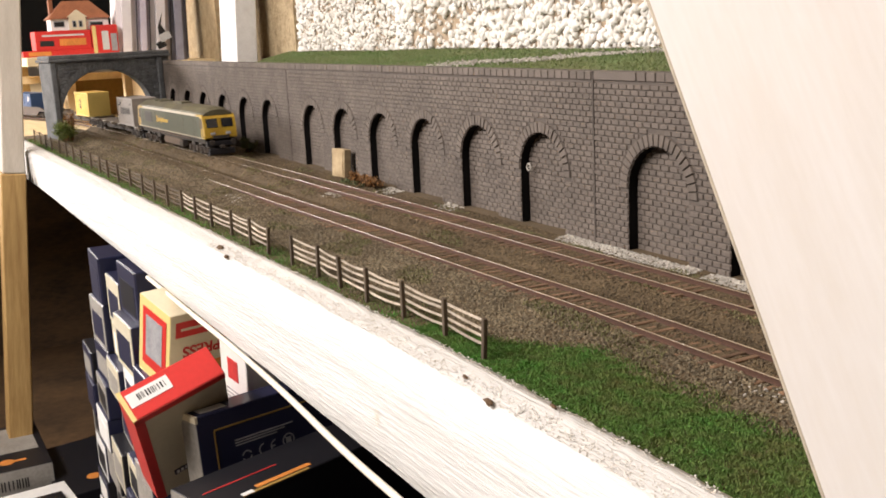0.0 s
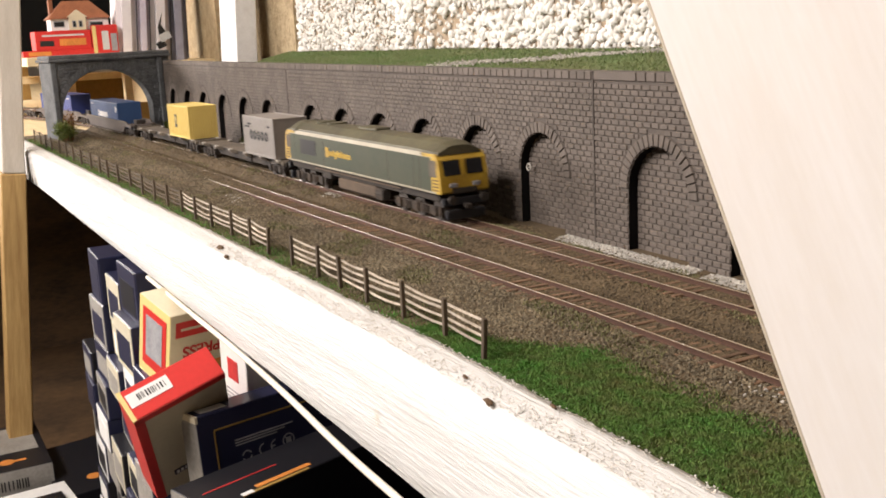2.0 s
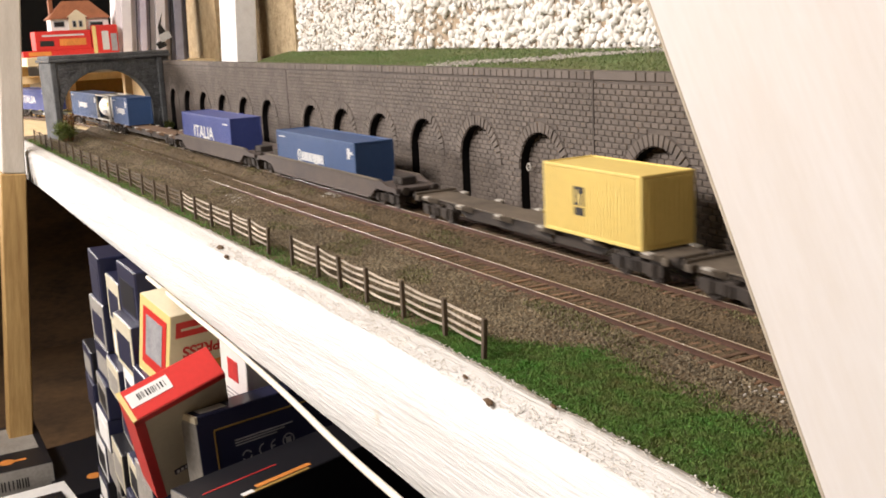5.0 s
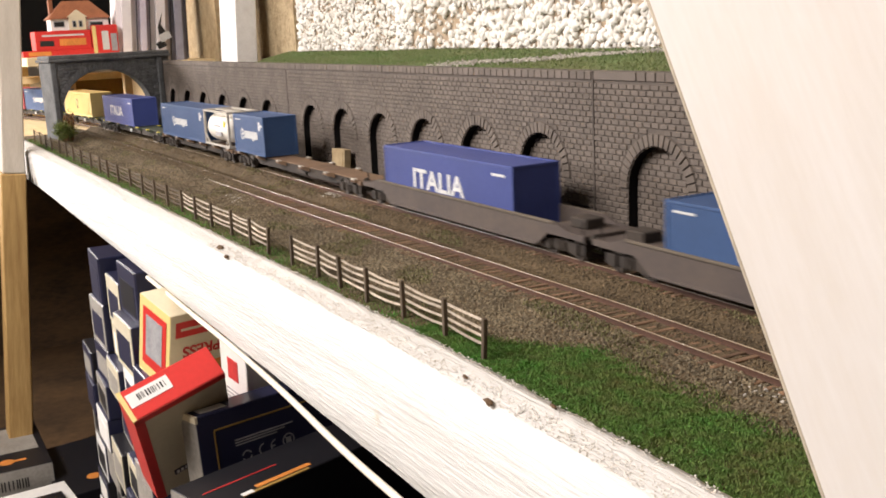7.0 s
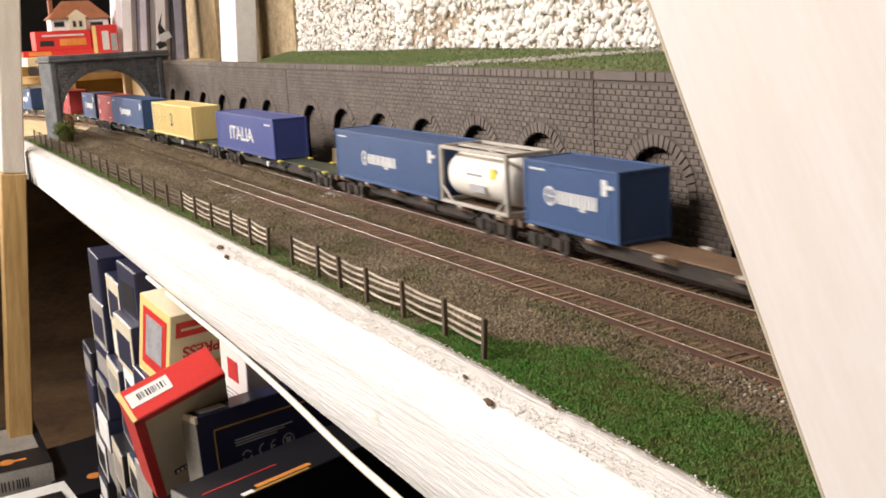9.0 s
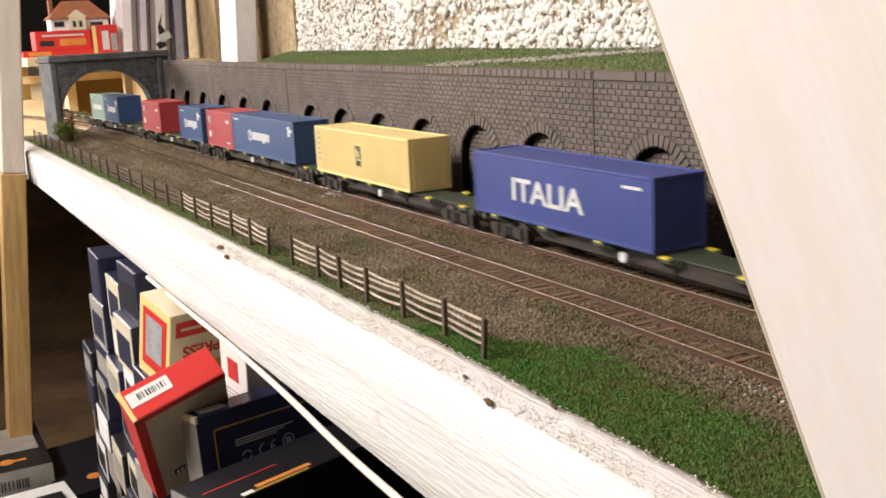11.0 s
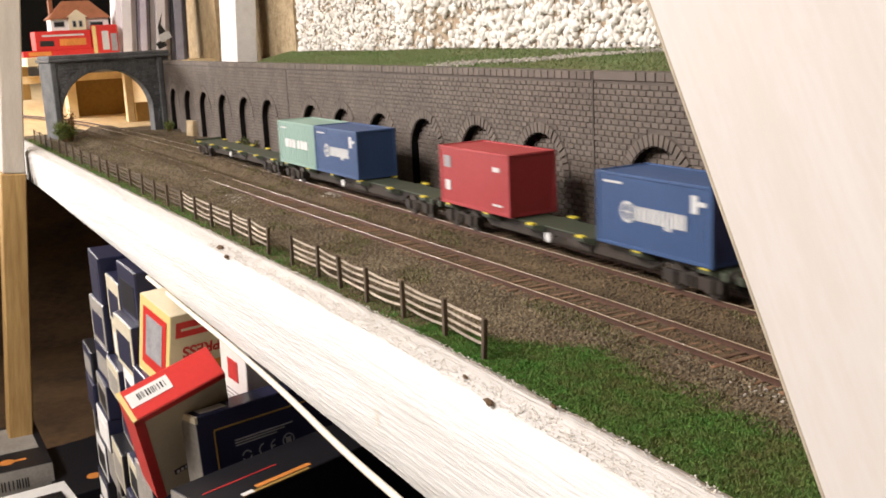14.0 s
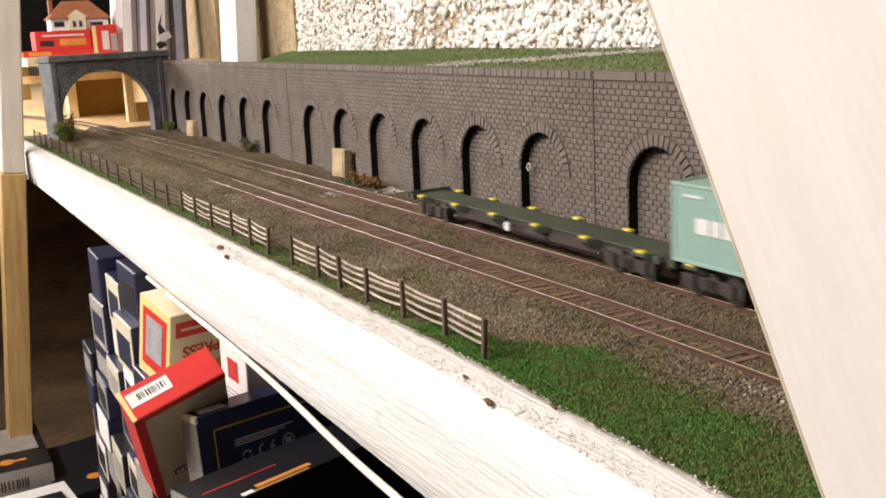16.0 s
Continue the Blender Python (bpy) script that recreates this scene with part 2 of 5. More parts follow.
def lettering(name, text, size, material, parent, m, squeeze=1.0, bold=0.0):
    """Raised print from the built-in font; size is the letter height in millimetres."""
    cu = bpy.data.curves.new(name, "FONT")
    cu.body, cu.size, cu.extrude = text, size * MM * 1.4, 0.00008
    cu.offset = bold
    cu.align_x, cu.align_y = "CENTER", "CENTER"
    tmp = bpy.data.objects.new("tmp", cu)
    scene.collection.objects.link(tmp)
    bpy.context.view_layer.update()
    me = bpy.data.meshes.new_from_object(tmp.evaluated_get(bpy.context.evaluated_depsgraph_get()))
    bpy.data.objects.remove(tmp)
    me.materials.clear()
    me.materials.append(material)
    me.transform(m @ Matrix.Diagonal((squeeze, 1, 1, 1)))
    ob = new(name, me)
    ob.parent = parent
    return ob


# ---- the line of the rear track: centre line y over x ----
def track_y(x):
    if x > 0:
        return 16 + 0.0132 * x
    d = max(0.0, -1250 - x)
    near = max(x, -1400.0)
    y = 16 + 0.0132 * near - 1.8e-5 * near * near + 0.0636 * (x - near)
    return y - 2.4e-4 * min(d, 700) ** 2 - max(0.0, d - 700) * 0.336


def track_turn(x):
    return math.degrees(math.atan2(track_y(x + 5) - track_y(x - 5), 10))


def front_track_y(x):
    return -32.4 + 0.031 * min(0.0, x - 10)


def edge_y(x):
    """Back edge of the white fascia board's top."""
    return -113 + 0.0265 * min(x, 0)


WALL_Y = 55.5
WALL_TOP = 98.4
ROLL = []

# ---- room shell: unseen, added to bounce the lamps' light ----
def room():
    shell = [
        ("floor", box(-5200, 3800, -2600, 700, -930, -900)),
        ("wall_south", box(-5200, 3800, -2640, -2600, -900, 1500)),
        ("wall_west", box(-5240, -5200, -2600, 700, -900, 1500)),
        ("wall_east", box(3800, 3840, -2600, 700, -900, 1500)),
        ("wall_north", box(-5200, 3800, 700, 740, -900, 1500)),
        ("ceiling", box(-5200, 3800, -2600, 700, 1500, 1530)),
    ]
    for name, bm in shell:
        tagged(to_ob(name, bm, M_DARKROOM), "plain plaster surface of the unseen room shell that bounces light", "room", kind="structure")
    # housings out of view; the left lamp is added to brighten the far end
    for where in LAMP_AT:
        ob = thing("unseen_strip_lamp", "unseen white strip lamp hung on rods, added to light the layout", "lamp", Matrix.Translation(where), group="strip lamps")
        part("lamp_housing", box(-600, 600, -40, 40, 30, 80, 6), M_WHITECARD, ob)
        for x in (-450, 450):
            part("hanging_rod", cyl(4, (x, 0, 78), (x, 0, 1500 - where[2] * 1000), 8), M_WHITECARD, ob)


# ---- layout ground ----
def turf_amount(x, y):
    """1 on the green verge, 0 on the brown ballast."""
    e = edge_y(x)
    n = noise.noise((x * 0.02, y * 0.05, 3.0)) * 9 + noise.noise((x * 0.09, y * 0.09, 7.0)) * 4
    wide = 12 + 5 * noise.noise((x * 0.012, 0, 5.0))
    if x > -10:
        wide += min((x + 10) / 60.0, 1.0) * 34
    return max(0.0, min(1.0, (e + wide + n - y) / 14 + 0.5))


def ground_z(x, y):
    d1 = abs(y - track_y(x))
    d2 = abs(y - front_track_y(x))
    z = -1.6
    z += 1.75 * max(0, 1 - max(0, min(d1, d2) - 16) / 9)
    z += 2.0 * max(0, 1 - max(0, d1 - 17) / 9)
    bury = max(0.0, min(1.0, (-400 - x) / 160))
    z += bury * 3.0 * max(0, 1 - max(0, d2 - 12) / 10) + bury * 2.6 * max(0, 1 - max(0, d1 - 14) / 10) * (d2 > 22)
    if y < front_track_y(x) - 18:
        z += 0.6
    if y > 44:
        z += min(y - 44, 8) * 0.12
    z += noise.noise((x * 0.06, y * 0.06, 1.0)) * 0.7 + noise.noise((x * 0.4, y * 0.4, 2.0)) * 0.35
    return z


def ground():
    verts, faces = [], []
    xs = []
    x = -1262.0
    while x < 300:
        xs.append(x)
        x += 6 if x < -700 else 4
    nj = 52
    for x in xs:
        y0, y1 = edge_y(x) - 1, WALL_Y + 11
        for j in range(nj):
            y = y0 + (y1 - y0) * j / (nj - 1)
            verts.append((x, y, ground_z(x, y)))
    for i in range(len(xs) - 1):
        for j in range(nj - 1):
            a = i * nj + j
            faces.append((a, a + nj, a + nj + 1, a + 1))
    ob = raw("ground", verts, faces, M_EARTH)
    for p in ob.data.polygons:
        p.use_smooth = True
    tagged(ob, "brown earth and fine ballast of a model railway", "ground", kind="structure")
    # timber deck that carries it, and its hidden continuation under the line
    tagged(to_ob("baseboard", box(-1262, 3600, -112, 180, -14, -4.5), M_PLY), "plywood baseboard below the model railway", "baseboard", kind="structure")
    tagged(to_ob("trackbed", box(-4600, -1262, -1300, 260, -12, -0.5), M_PLY), "bare pale plywood trackbed beyond the bridge", "trackbed", kind="structure")
    tagged(to_ob("trackbed_east", box(300, 3600, -90, 90, -4.4, -0.2), M_EARTH), "brown earth strip carrying the track onwards", "ground", kind="structure")


STONE = [(-0.5, -0.5, -0.4), (0.55, -0.4, -0.3), (0.4, 0.5, -0.4), (-0.45, 0.45, -0.3), (-0.3, -0.35, 0.45), (0.35, -0.25, 0.4), (0.25, 0.35, 0.5), (-0.35, 0.3, 0.35)]
STONE_F = [(0, 1, 5, 4), (1, 2, 6, 5), (2, 3, 7, 6), (3, 0, 4, 7), (4, 5, 6, 7)]


def scatter(name, count, chooser, size, material, label, category, seed, flat=0.75):
    rng = random.Random(seed)
    verts, faces = [], []
    made = 0
    while made < count:
        hit = chooser(rng)
        if hit is None:
            continue
        x, y, z = hit
        s = size * rng.uniform(0.55, 1.35)
        e = Euler((rng.uniform(-0.5, 0.5), rng.uniform(-0.5, 0.5), rng.uniform(0, 6.28))).to_matrix()
        k = len(verts)
        for c in STONE:
            v = e @ Vector((c[0] * s * rng.uniform(0.8, 1.2), c[1] * s, c[2] * s * flat))
            verts.append((x + v.x, y + v.y, z + v.z + s * 0.15))
        faces += [tuple(k + i for i in f) for f in STONE_F]
        made += 1
    return tagged(raw(name, verts, faces, material), label, category, kind="stuff")


def pick_x(rng, near=0.62):
    if rng.random() < near:
        return rng.uniform(-330, 240)
    return rng.uniform(-1200, -330)


def ballast():
    def shoulder(rng):
        x = pick_x(rng)
        y = rng.uniform(edge_y(x) + 6, front_track_y(x) - 4)
        if turf_amount(x, y) > rng.random() * 0.9:
            return None
        return x, y, ground_z(x, y)

    def cess(rng):
        x = pick_x(rng)
        y = rng.uniform(front_track_y(x) - 8, 50)
        near_rail = min(abs(abs(y - track_y(x)) - 8.2), abs(abs(y - front_track_y(x)) - 8.2))
        if near_rail < 1.6:
            return None
        if x > -420 and min(abs(y - track_y(x)), abs(y - front_track_y(x))) < 13 and noise.noise((x * 0.03, y * 0.03, 4.0)) > 0.08:
            return None
        return x, y, ground_z(x, y)

    def wallfoot(rng):
        x = rng.uniform(-150, 60) if rng.random() < 0.75 else rng.uniform(-420, -150)
        y = 53 - abs(rng.gauss(0, 1)) * 7
        if y < 34 or noise.noise((x * 0.03, 0, 0)) < (-0.5 if x > -140 else 0.12):
            return None
        return x, y, ground_z(x, y)

    scatter("ballast_shoulder", 38000, shoulder, 1.1, M_BALLAST, "loose grey-brown ballast stones on the shoulder", "ballast", 1)
    scatter("ballast_cess", 60000, cess, 0.95, M_RUST, "fine rusty brown ballast between the rails", "ballast", 2)
    def bed(rng):
        x = rng.uniform(-420, 240)
        centre = rng.choice((track_y, front_track_y))
        y = centre(x) + rng.uniform(-14, 14)
        if abs(abs(y - centre(x)) - 8.5) < 1.0:
            return None
        return x, y, ground_z(x, y) - 0.1

    scatter("track_ballast", 15000, bed, 0.9, M_RUST, "fine brown ballast between the sleepers", "ballast", 23)
    scatter("wall_chippings", 3200, wallfoot, 1.4, M_CHIP, "pale grey chippings along the wall's foot", "gravel", 3)


def pale_grit():
    def patch(rng):
        x, y = rng.choice(((-385, -3), (-385, -3), (-440, -66), (132, -48)))
        x, y = x + rng.gauss(0, 9), y + rng.gauss(0, 3)
        return x, y, ground_z(x, y)

    scatter("pale_grit", 150, patch, 1.2, M_CHIP, "small patches of pale spilled grit", "grit", 19)


def blades(name, count, chooser, h, material, label, category, seed, wid=0.35):
    rng = random.Random(seed)
    verts, faces = [], []
    made = 0
    while made < count:
        hit = chooser(rng)
        if hit is None:
            continue
        x, y, z = hit
        hh = h * rng.uniform(0.5, 1.3)
        a = rng.uniform(0, 6.28)
        lx, ly = rng.gauss(0, 0.45) * hh, rng.gauss(0, 0.45) * hh
        dx, dy = math.cos(a) * wid, math.sin(a) * wid
        k = len(verts)
        verts += [(x - dx, y - dy, z - 0.3), (x + dx, y + dy, z - 0.3), (x + lx * 0.4 + dx * 0.7, y + ly * 0.4 + dy * 0.7, z + hh * 0.6), (x + lx, y + ly, z + hh)]
        faces += [(k, k + 1, k + 2), (k, k + 2, k + 3)]
        made += 1
    return tagged(raw(name, verts, faces, material), label, category, kind="stuff")


def grass():
    def verge(rng):
        x = rng.uniform(-20, 250) if rng.random() < 0.58 else rng.uniform(-1200, -20)
        y = rng.uniform(edge_y(x) - 0.5, edge_y(x) + 60)
        if turf_amount(x, y) < 0.15 + 0.75 * rng.random():
            return None
        return x, y, ground_z(x, y)

    def dry(rng):
        x = pick_x(rng)
        y = rng.uniform(edge_y(x) + 4, 46)
        if noise.noise((x * 0.022, y * 0.05, 11.0)) < 0.22 and turf_amount(x, y) < 0.15:
            return None
        if min(abs(y - track_y(x)), abs(y - front_track_y(x))) < 10:
            return None
        if rng.random() < 0.35 or turf_amount(x, y) > 0.7:
            return None
        return x, y, ground_z(x, y)

    blades("grass_verge", 110000, verge, 1.05, M_GRASS, "bright green static grass along the board's edge", "grass", 4, 0.24)
    blades("dry_grass", 26000, dry, 1.5, M_DRYGRASS, "dull olive weeds between the tracks", "grass", 5, 0.3)


# ---- track ----
def railway_track(label, centre, x0, x1, sleepers_from, sleeper_to, lift=0.0):
    ob = thing("railway_track", label, "track", group="tracks")
    for side in (-1, 1):
        bm = bmesh.new()
        top = bmesh.new()
        xs = list(np.arange(x0, x1 + 1, 20.0))
        prof = [(-0.55, 0), (-0.18, 0.4), (-0.18, 1.5), (-0.34, 1.8), (-0.34, 2.3), (0.34, 2.3), (0.34, 1.8), (0.18, 1.5), (0.18, 0.4), (0.55, 0)]
        rings = [[bm.verts.new((x, centre(x) + side * 8.5 + p[0], lift + 0.5 + p[1])) for p in prof] for x in xs]
        tr = [[top.verts.new((x, centre(x) + side * 8.5 + w, lift + zz)) for w, zz in ((-0.35, 2.8), (-0.26, 3.0), (0.26, 3.0), (0.35, 2.8))] for x in xs]
        for i in range(len(xs) - 1):
            for k in range(len(prof) - 1):
                bm.faces.new((rings[i][k], rings[i + 1][k], rings[i + 1][k + 1], rings[i][k + 1]))
            for k in range(3):
                top.faces.new((tr[i][k], tr[i + 1][k], tr[i + 1][k + 1], tr[i][k + 1]))
        rail = part("rail", bm, M_RAIL, ob, "rusty brown rail")
        # worn head; a pale non-metal tan paints its shine
        part("rail_head", top, M_RAILTOP, rail, "worn rail head with its shine painted pale tan")
    me = None
    x = sleepers_from
    rng = random.Random(9)
    while x < sleeper_to:
        if me is None:
            s = part("sleeper", box(-1.3, 1.3, -14, 14, -1.2, 0.95, 0.25), M_SLEEPER, ob)
            me = s.data
        else:
            s = new("sleeper", me)
            s.parent = ob
        s.location = (x * MM, centre(x) * MM, (lift + rng.uniform(-0.7, 0.1)) * MM)
        s.rotation_euler = (0, 0, rng.uniform(-0.02, 0.02))
        x += 6.7


def tracks():
    railway_track("single line with rusty rails and brown sleepers beside the wall", track_y, -4500, 3500, -700, 300, 2.0)
    railway_track("outer line with rusty rails in brown ballast", front_track_y, -1262, 3500, -620, 300)


# ---- retaining wall ----
ARCHES = [-1157, -1074, -993, -904, -816, -731, -600.5, -521, -439, -358, -276, -196.5, -84, -3.5, 77, 158]
JOINTS = [-640, -115]
AW, SPRING, ARCH_R, DEPTH, RING = 50.0, 34.0, 25.0, 6.3, 7.3
COURSE, BLOCK = 3.3, 6.8
W0, W1 = -1196.0, 290.0


def opening_top(x):
    """Height of the arched opening over x, or None on a pier."""
    for a in ARCHES:
        d = x - (a + AW / 2)
        if abs(d) <= AW / 2:
            return SPRING + math.sqrt(max(0.0, ARCH_R ** 2 - d * d))
    return None


def in_ring(x, z, grow=0.0):
    for a in ARCHES:
        d = x - (a + AW / 2)
        if abs(d) < ARCH_R + RING + grow:
            if z > SPRING:
                r = math.hypot(d, z - SPRING)
                return r < ARCH_R + RING + grow
            return abs(d) < ARCH_R + grow
    return False


def retaining_wall():
    wall = thing("retaining_wall", "grey-brown model stone retaining wall with blind arches", "wall", kind="structure")
    # solid mortar plate with the openings cut through
    bm = bmesh.new()
    xs = [W0]
    for a in ARCHES:
        xs += [a + AW / 2 - ARCH_R * math.cos(math.pi * i / 14) for i in range(15)]
    xs += [W1]
    Yf, Yb = WALL_Y, WALL_Y + DEPTH
    rev = bmesh.new()
    for i in range(len(xs) - 1):
        x0, x1 = xs[i], xs[i + 1]
        mid = opening_top((x0 + x1) / 2)
        if mid is None:
            z0 = z1 = -4.0
        else:
            a = min(ARCHES, key=lambda q: abs(q + AW / 2 - (x0 + x1) / 2)) + AW / 2
            z0 = SPRING + math.sqrt(max(0.0, ARCH_R ** 2 - (x0 - a) ** 2))
            z1 = SPRING + math.sqrt(max(0.0, ARCH_R ** 2 - (x1 - a) ** 2))
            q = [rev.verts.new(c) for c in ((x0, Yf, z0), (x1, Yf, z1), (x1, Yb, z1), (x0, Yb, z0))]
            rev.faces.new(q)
        q = [bm.verts.new(c) for c in ((x0, Yf, z0), (x1, Yf, z1), (x1, Yf, WALL_TOP - 1), (x0, Yf, WALL_TOP - 1))]
        bm.faces.new(q)
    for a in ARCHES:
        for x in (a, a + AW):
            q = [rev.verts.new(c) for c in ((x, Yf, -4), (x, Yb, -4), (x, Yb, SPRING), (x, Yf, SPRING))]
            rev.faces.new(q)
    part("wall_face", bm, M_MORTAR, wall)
    # stone reveals take a black that stands for shade
    part("arch_reveal", rev, M_REVEAL, wall, "inner faces of the arches, coloured black for their shade")
    part("wall_core", box(W0, W1, Yb, Yb + 8, -5, WALL_TOP - 1), M_MORTAR, wall)
    part("wall_cap", box(W0, W1, Yf, Yb, WALL_TOP - 1, WALL_TOP - 0.4), M_MORTAR, wall)
    for jx in JOINTS:
        part("panel_joint", box(jx - 0.7, jx + 0.7, Yf - 1.0, Yf + 0.5, -3, WALL_TOP - 0.5, 0.2), M_MORTAR, wall)
    rng = random.Random(21)
    shared = {}

    def block_corners(w, h, d, c, flare=0.0):
        """A block with bevelled edges; flare widens its upper side, for the stones of an arch."""
        lo, hi = w / 2 - flare, w / 2 + flare
        back = [(-lo, 0, -h / 2), (lo, 0, -h / 2), (hi, 0, h / 2), (-hi, 0, h / 2)]
        front = [(-lo + c, -d, -h / 2 + c), (lo - c, -d, -h / 2 + c), (hi - c, -d, h / 2 - c), (-hi + c, -d, h / 2 - c)]
        return back + front

    block_faces = ((4, 5, 6, 7), (0, 1, 5, 4), (1, 2, 6, 5), (2, 3, 7, 6), (3, 0, 4, 7))
    verts, faces = [], []
    singles = 0

    def place(x, z, w, h, d, y, turn=0.0, name="stone_block", single=False, flare=0.0):
        nonlocal singles
        if single:
            key = (round(w, 1), round(h, 1), round(flare, 2))
            if key not in shared:
                me = bpy.data.meshes.new(name)
                me.from_pydata([(a * MM, b * MM, c * MM) for a, b, c in block_corners(w, h, d, 0.4, flare)], [], block_faces)
                me.materials.append(M_BLOCK)
                shared[key] = me
            ob = new(name, shared[key])
            ob.parent = wall
            ob.location = (x * MM, y * MM, z * MM)
            ob.rotation_euler = (rng.uniform(-0.03, 0.03), turn, rng.uniform(-0.015, 0.015))
            singles += 1
            return
        k = len(verts)
        co, si = math.cos(turn), math.sin(turn)
        for px_, py_, pz_ in block_corners(w, h, d * rng.uniform(0.8, 1.2), 0.4, flare):
            verts.append((x + px_ * co + pz_ * si, y + py_, z - px_ * si + pz_ * co))
        for f in block_faces:
            faces.append(tuple(k + i for i in f))

    def course(x0, x1, r):
        """Joints of one running-bond course, each a little off its place."""
        x = x0 - (BLOCK / 2 if r % 2 else 0)
        cuts = [x0]
        while x < x1:
            x += BLOCK
            c = x + rng.uniform(-0.5, 0.5)
            if x0 + 1.5 < c < x1 - 1.5:
                cuts.append(c)
        return list(zip(cuts, cuts[1:] + [x1]))

    rows = int((WALL_TOP - 6.6) / COURSE) + 1
    for r in range(rows):
        z = -1.0 + (r + 0.5) * COURSE
        for x, x1 in course(W0, W1, r):
            pieces = [(x, x1)]
            for jx in JOINTS:
                if x < jx < x1:
                    pieces = [(x, jx - 0.7), (jx + 0.7, x1)]
            for lo, hi in pieces:
                if hi - lo < 1.2:
                    continue
                xc, pw = (lo + hi) / 2, hi - lo
                corners = [in_ring(xc + sx, z + sz) for sx in (-pw / 2 + 0.8, pw / 2 - 0.8) for sz in (-1, 1)]
                if not any(corners):
                    place(xc, z, pw - 0.35, COURSE - 0.35, 0.7, WALL_Y, single=(-116 < xc < 0 and singles < 300))
                elif not all(corners):
                    # shorten the block up to the ring
                    for _ in range(24):
                        if in_ring(lo + 0.4, z - 1) or in_ring(lo + 0.4, z + 1):
                            lo += 0.4
                        if in_ring(hi - 0.4, z - 1) or in_ring(hi - 0.4, z + 1):
                            hi -= 0.4
                    if hi - lo > 1.8:
                        place((lo + hi) / 2, z, hi - lo - 0.3, COURSE - 0.35, 0.7, WALL_Y)
    # coping course, with one smooth made-good stretch beside the joint
    x = W0
    while x < W1:
        w = 7.6 * rng.uniform(0.95, 1.05)
        if x < -116 < x + w:
            place((x - 116) / 2, WALL_TOP - 3.1, -116.4 - x, 5.1, 0.9, WALL_Y)
            x, w = -114.2, 39.0
        place(x + w / 2, WALL_TOP - 3.1, w - 0.4, 5.1, 0.9, WALL_Y)
        x += w
    # recessed panels inside the arches, and the rings of wedge stones
    n = 21
    wide_in, wide_out = math.pi * ARCH_R / n - 0.28, math.pi * (ARCH_R + RING) / n - 0.28
    for a in ARCHES:
        for r in range(int((SPRING + ARCH_R) / COURSE) + 2):
            z = -1 + (r + 0.5) * COURSE
            for l, h in course(a + 0.3, a + AW - 0.3, r):
                place((l + h) / 2, z, h - l - 0.35, COURSE - 0.35, 0.7, Yb)
        for i in range(n):
            t = math.pi * (i + 0.5) / n
            rr = ARCH_R + RING / 2
            cx, cz = a + AW / 2 - rr * math.cos(t), SPRING + rr * math.sin(t)
            place(cx, cz, (wide_in + wide_out) / 2, RING - 0.3, 1.1, WALL_Y, t - math.pi / 2, "arch_stone", -90 < a < 60, (wide_out - wide_in) / 4)
    stuff = raw("wall_blocks", verts, faces, M_BLOCK, wall, "rough coursed model stone blocks")
    stuff["kind"] = "stuff"


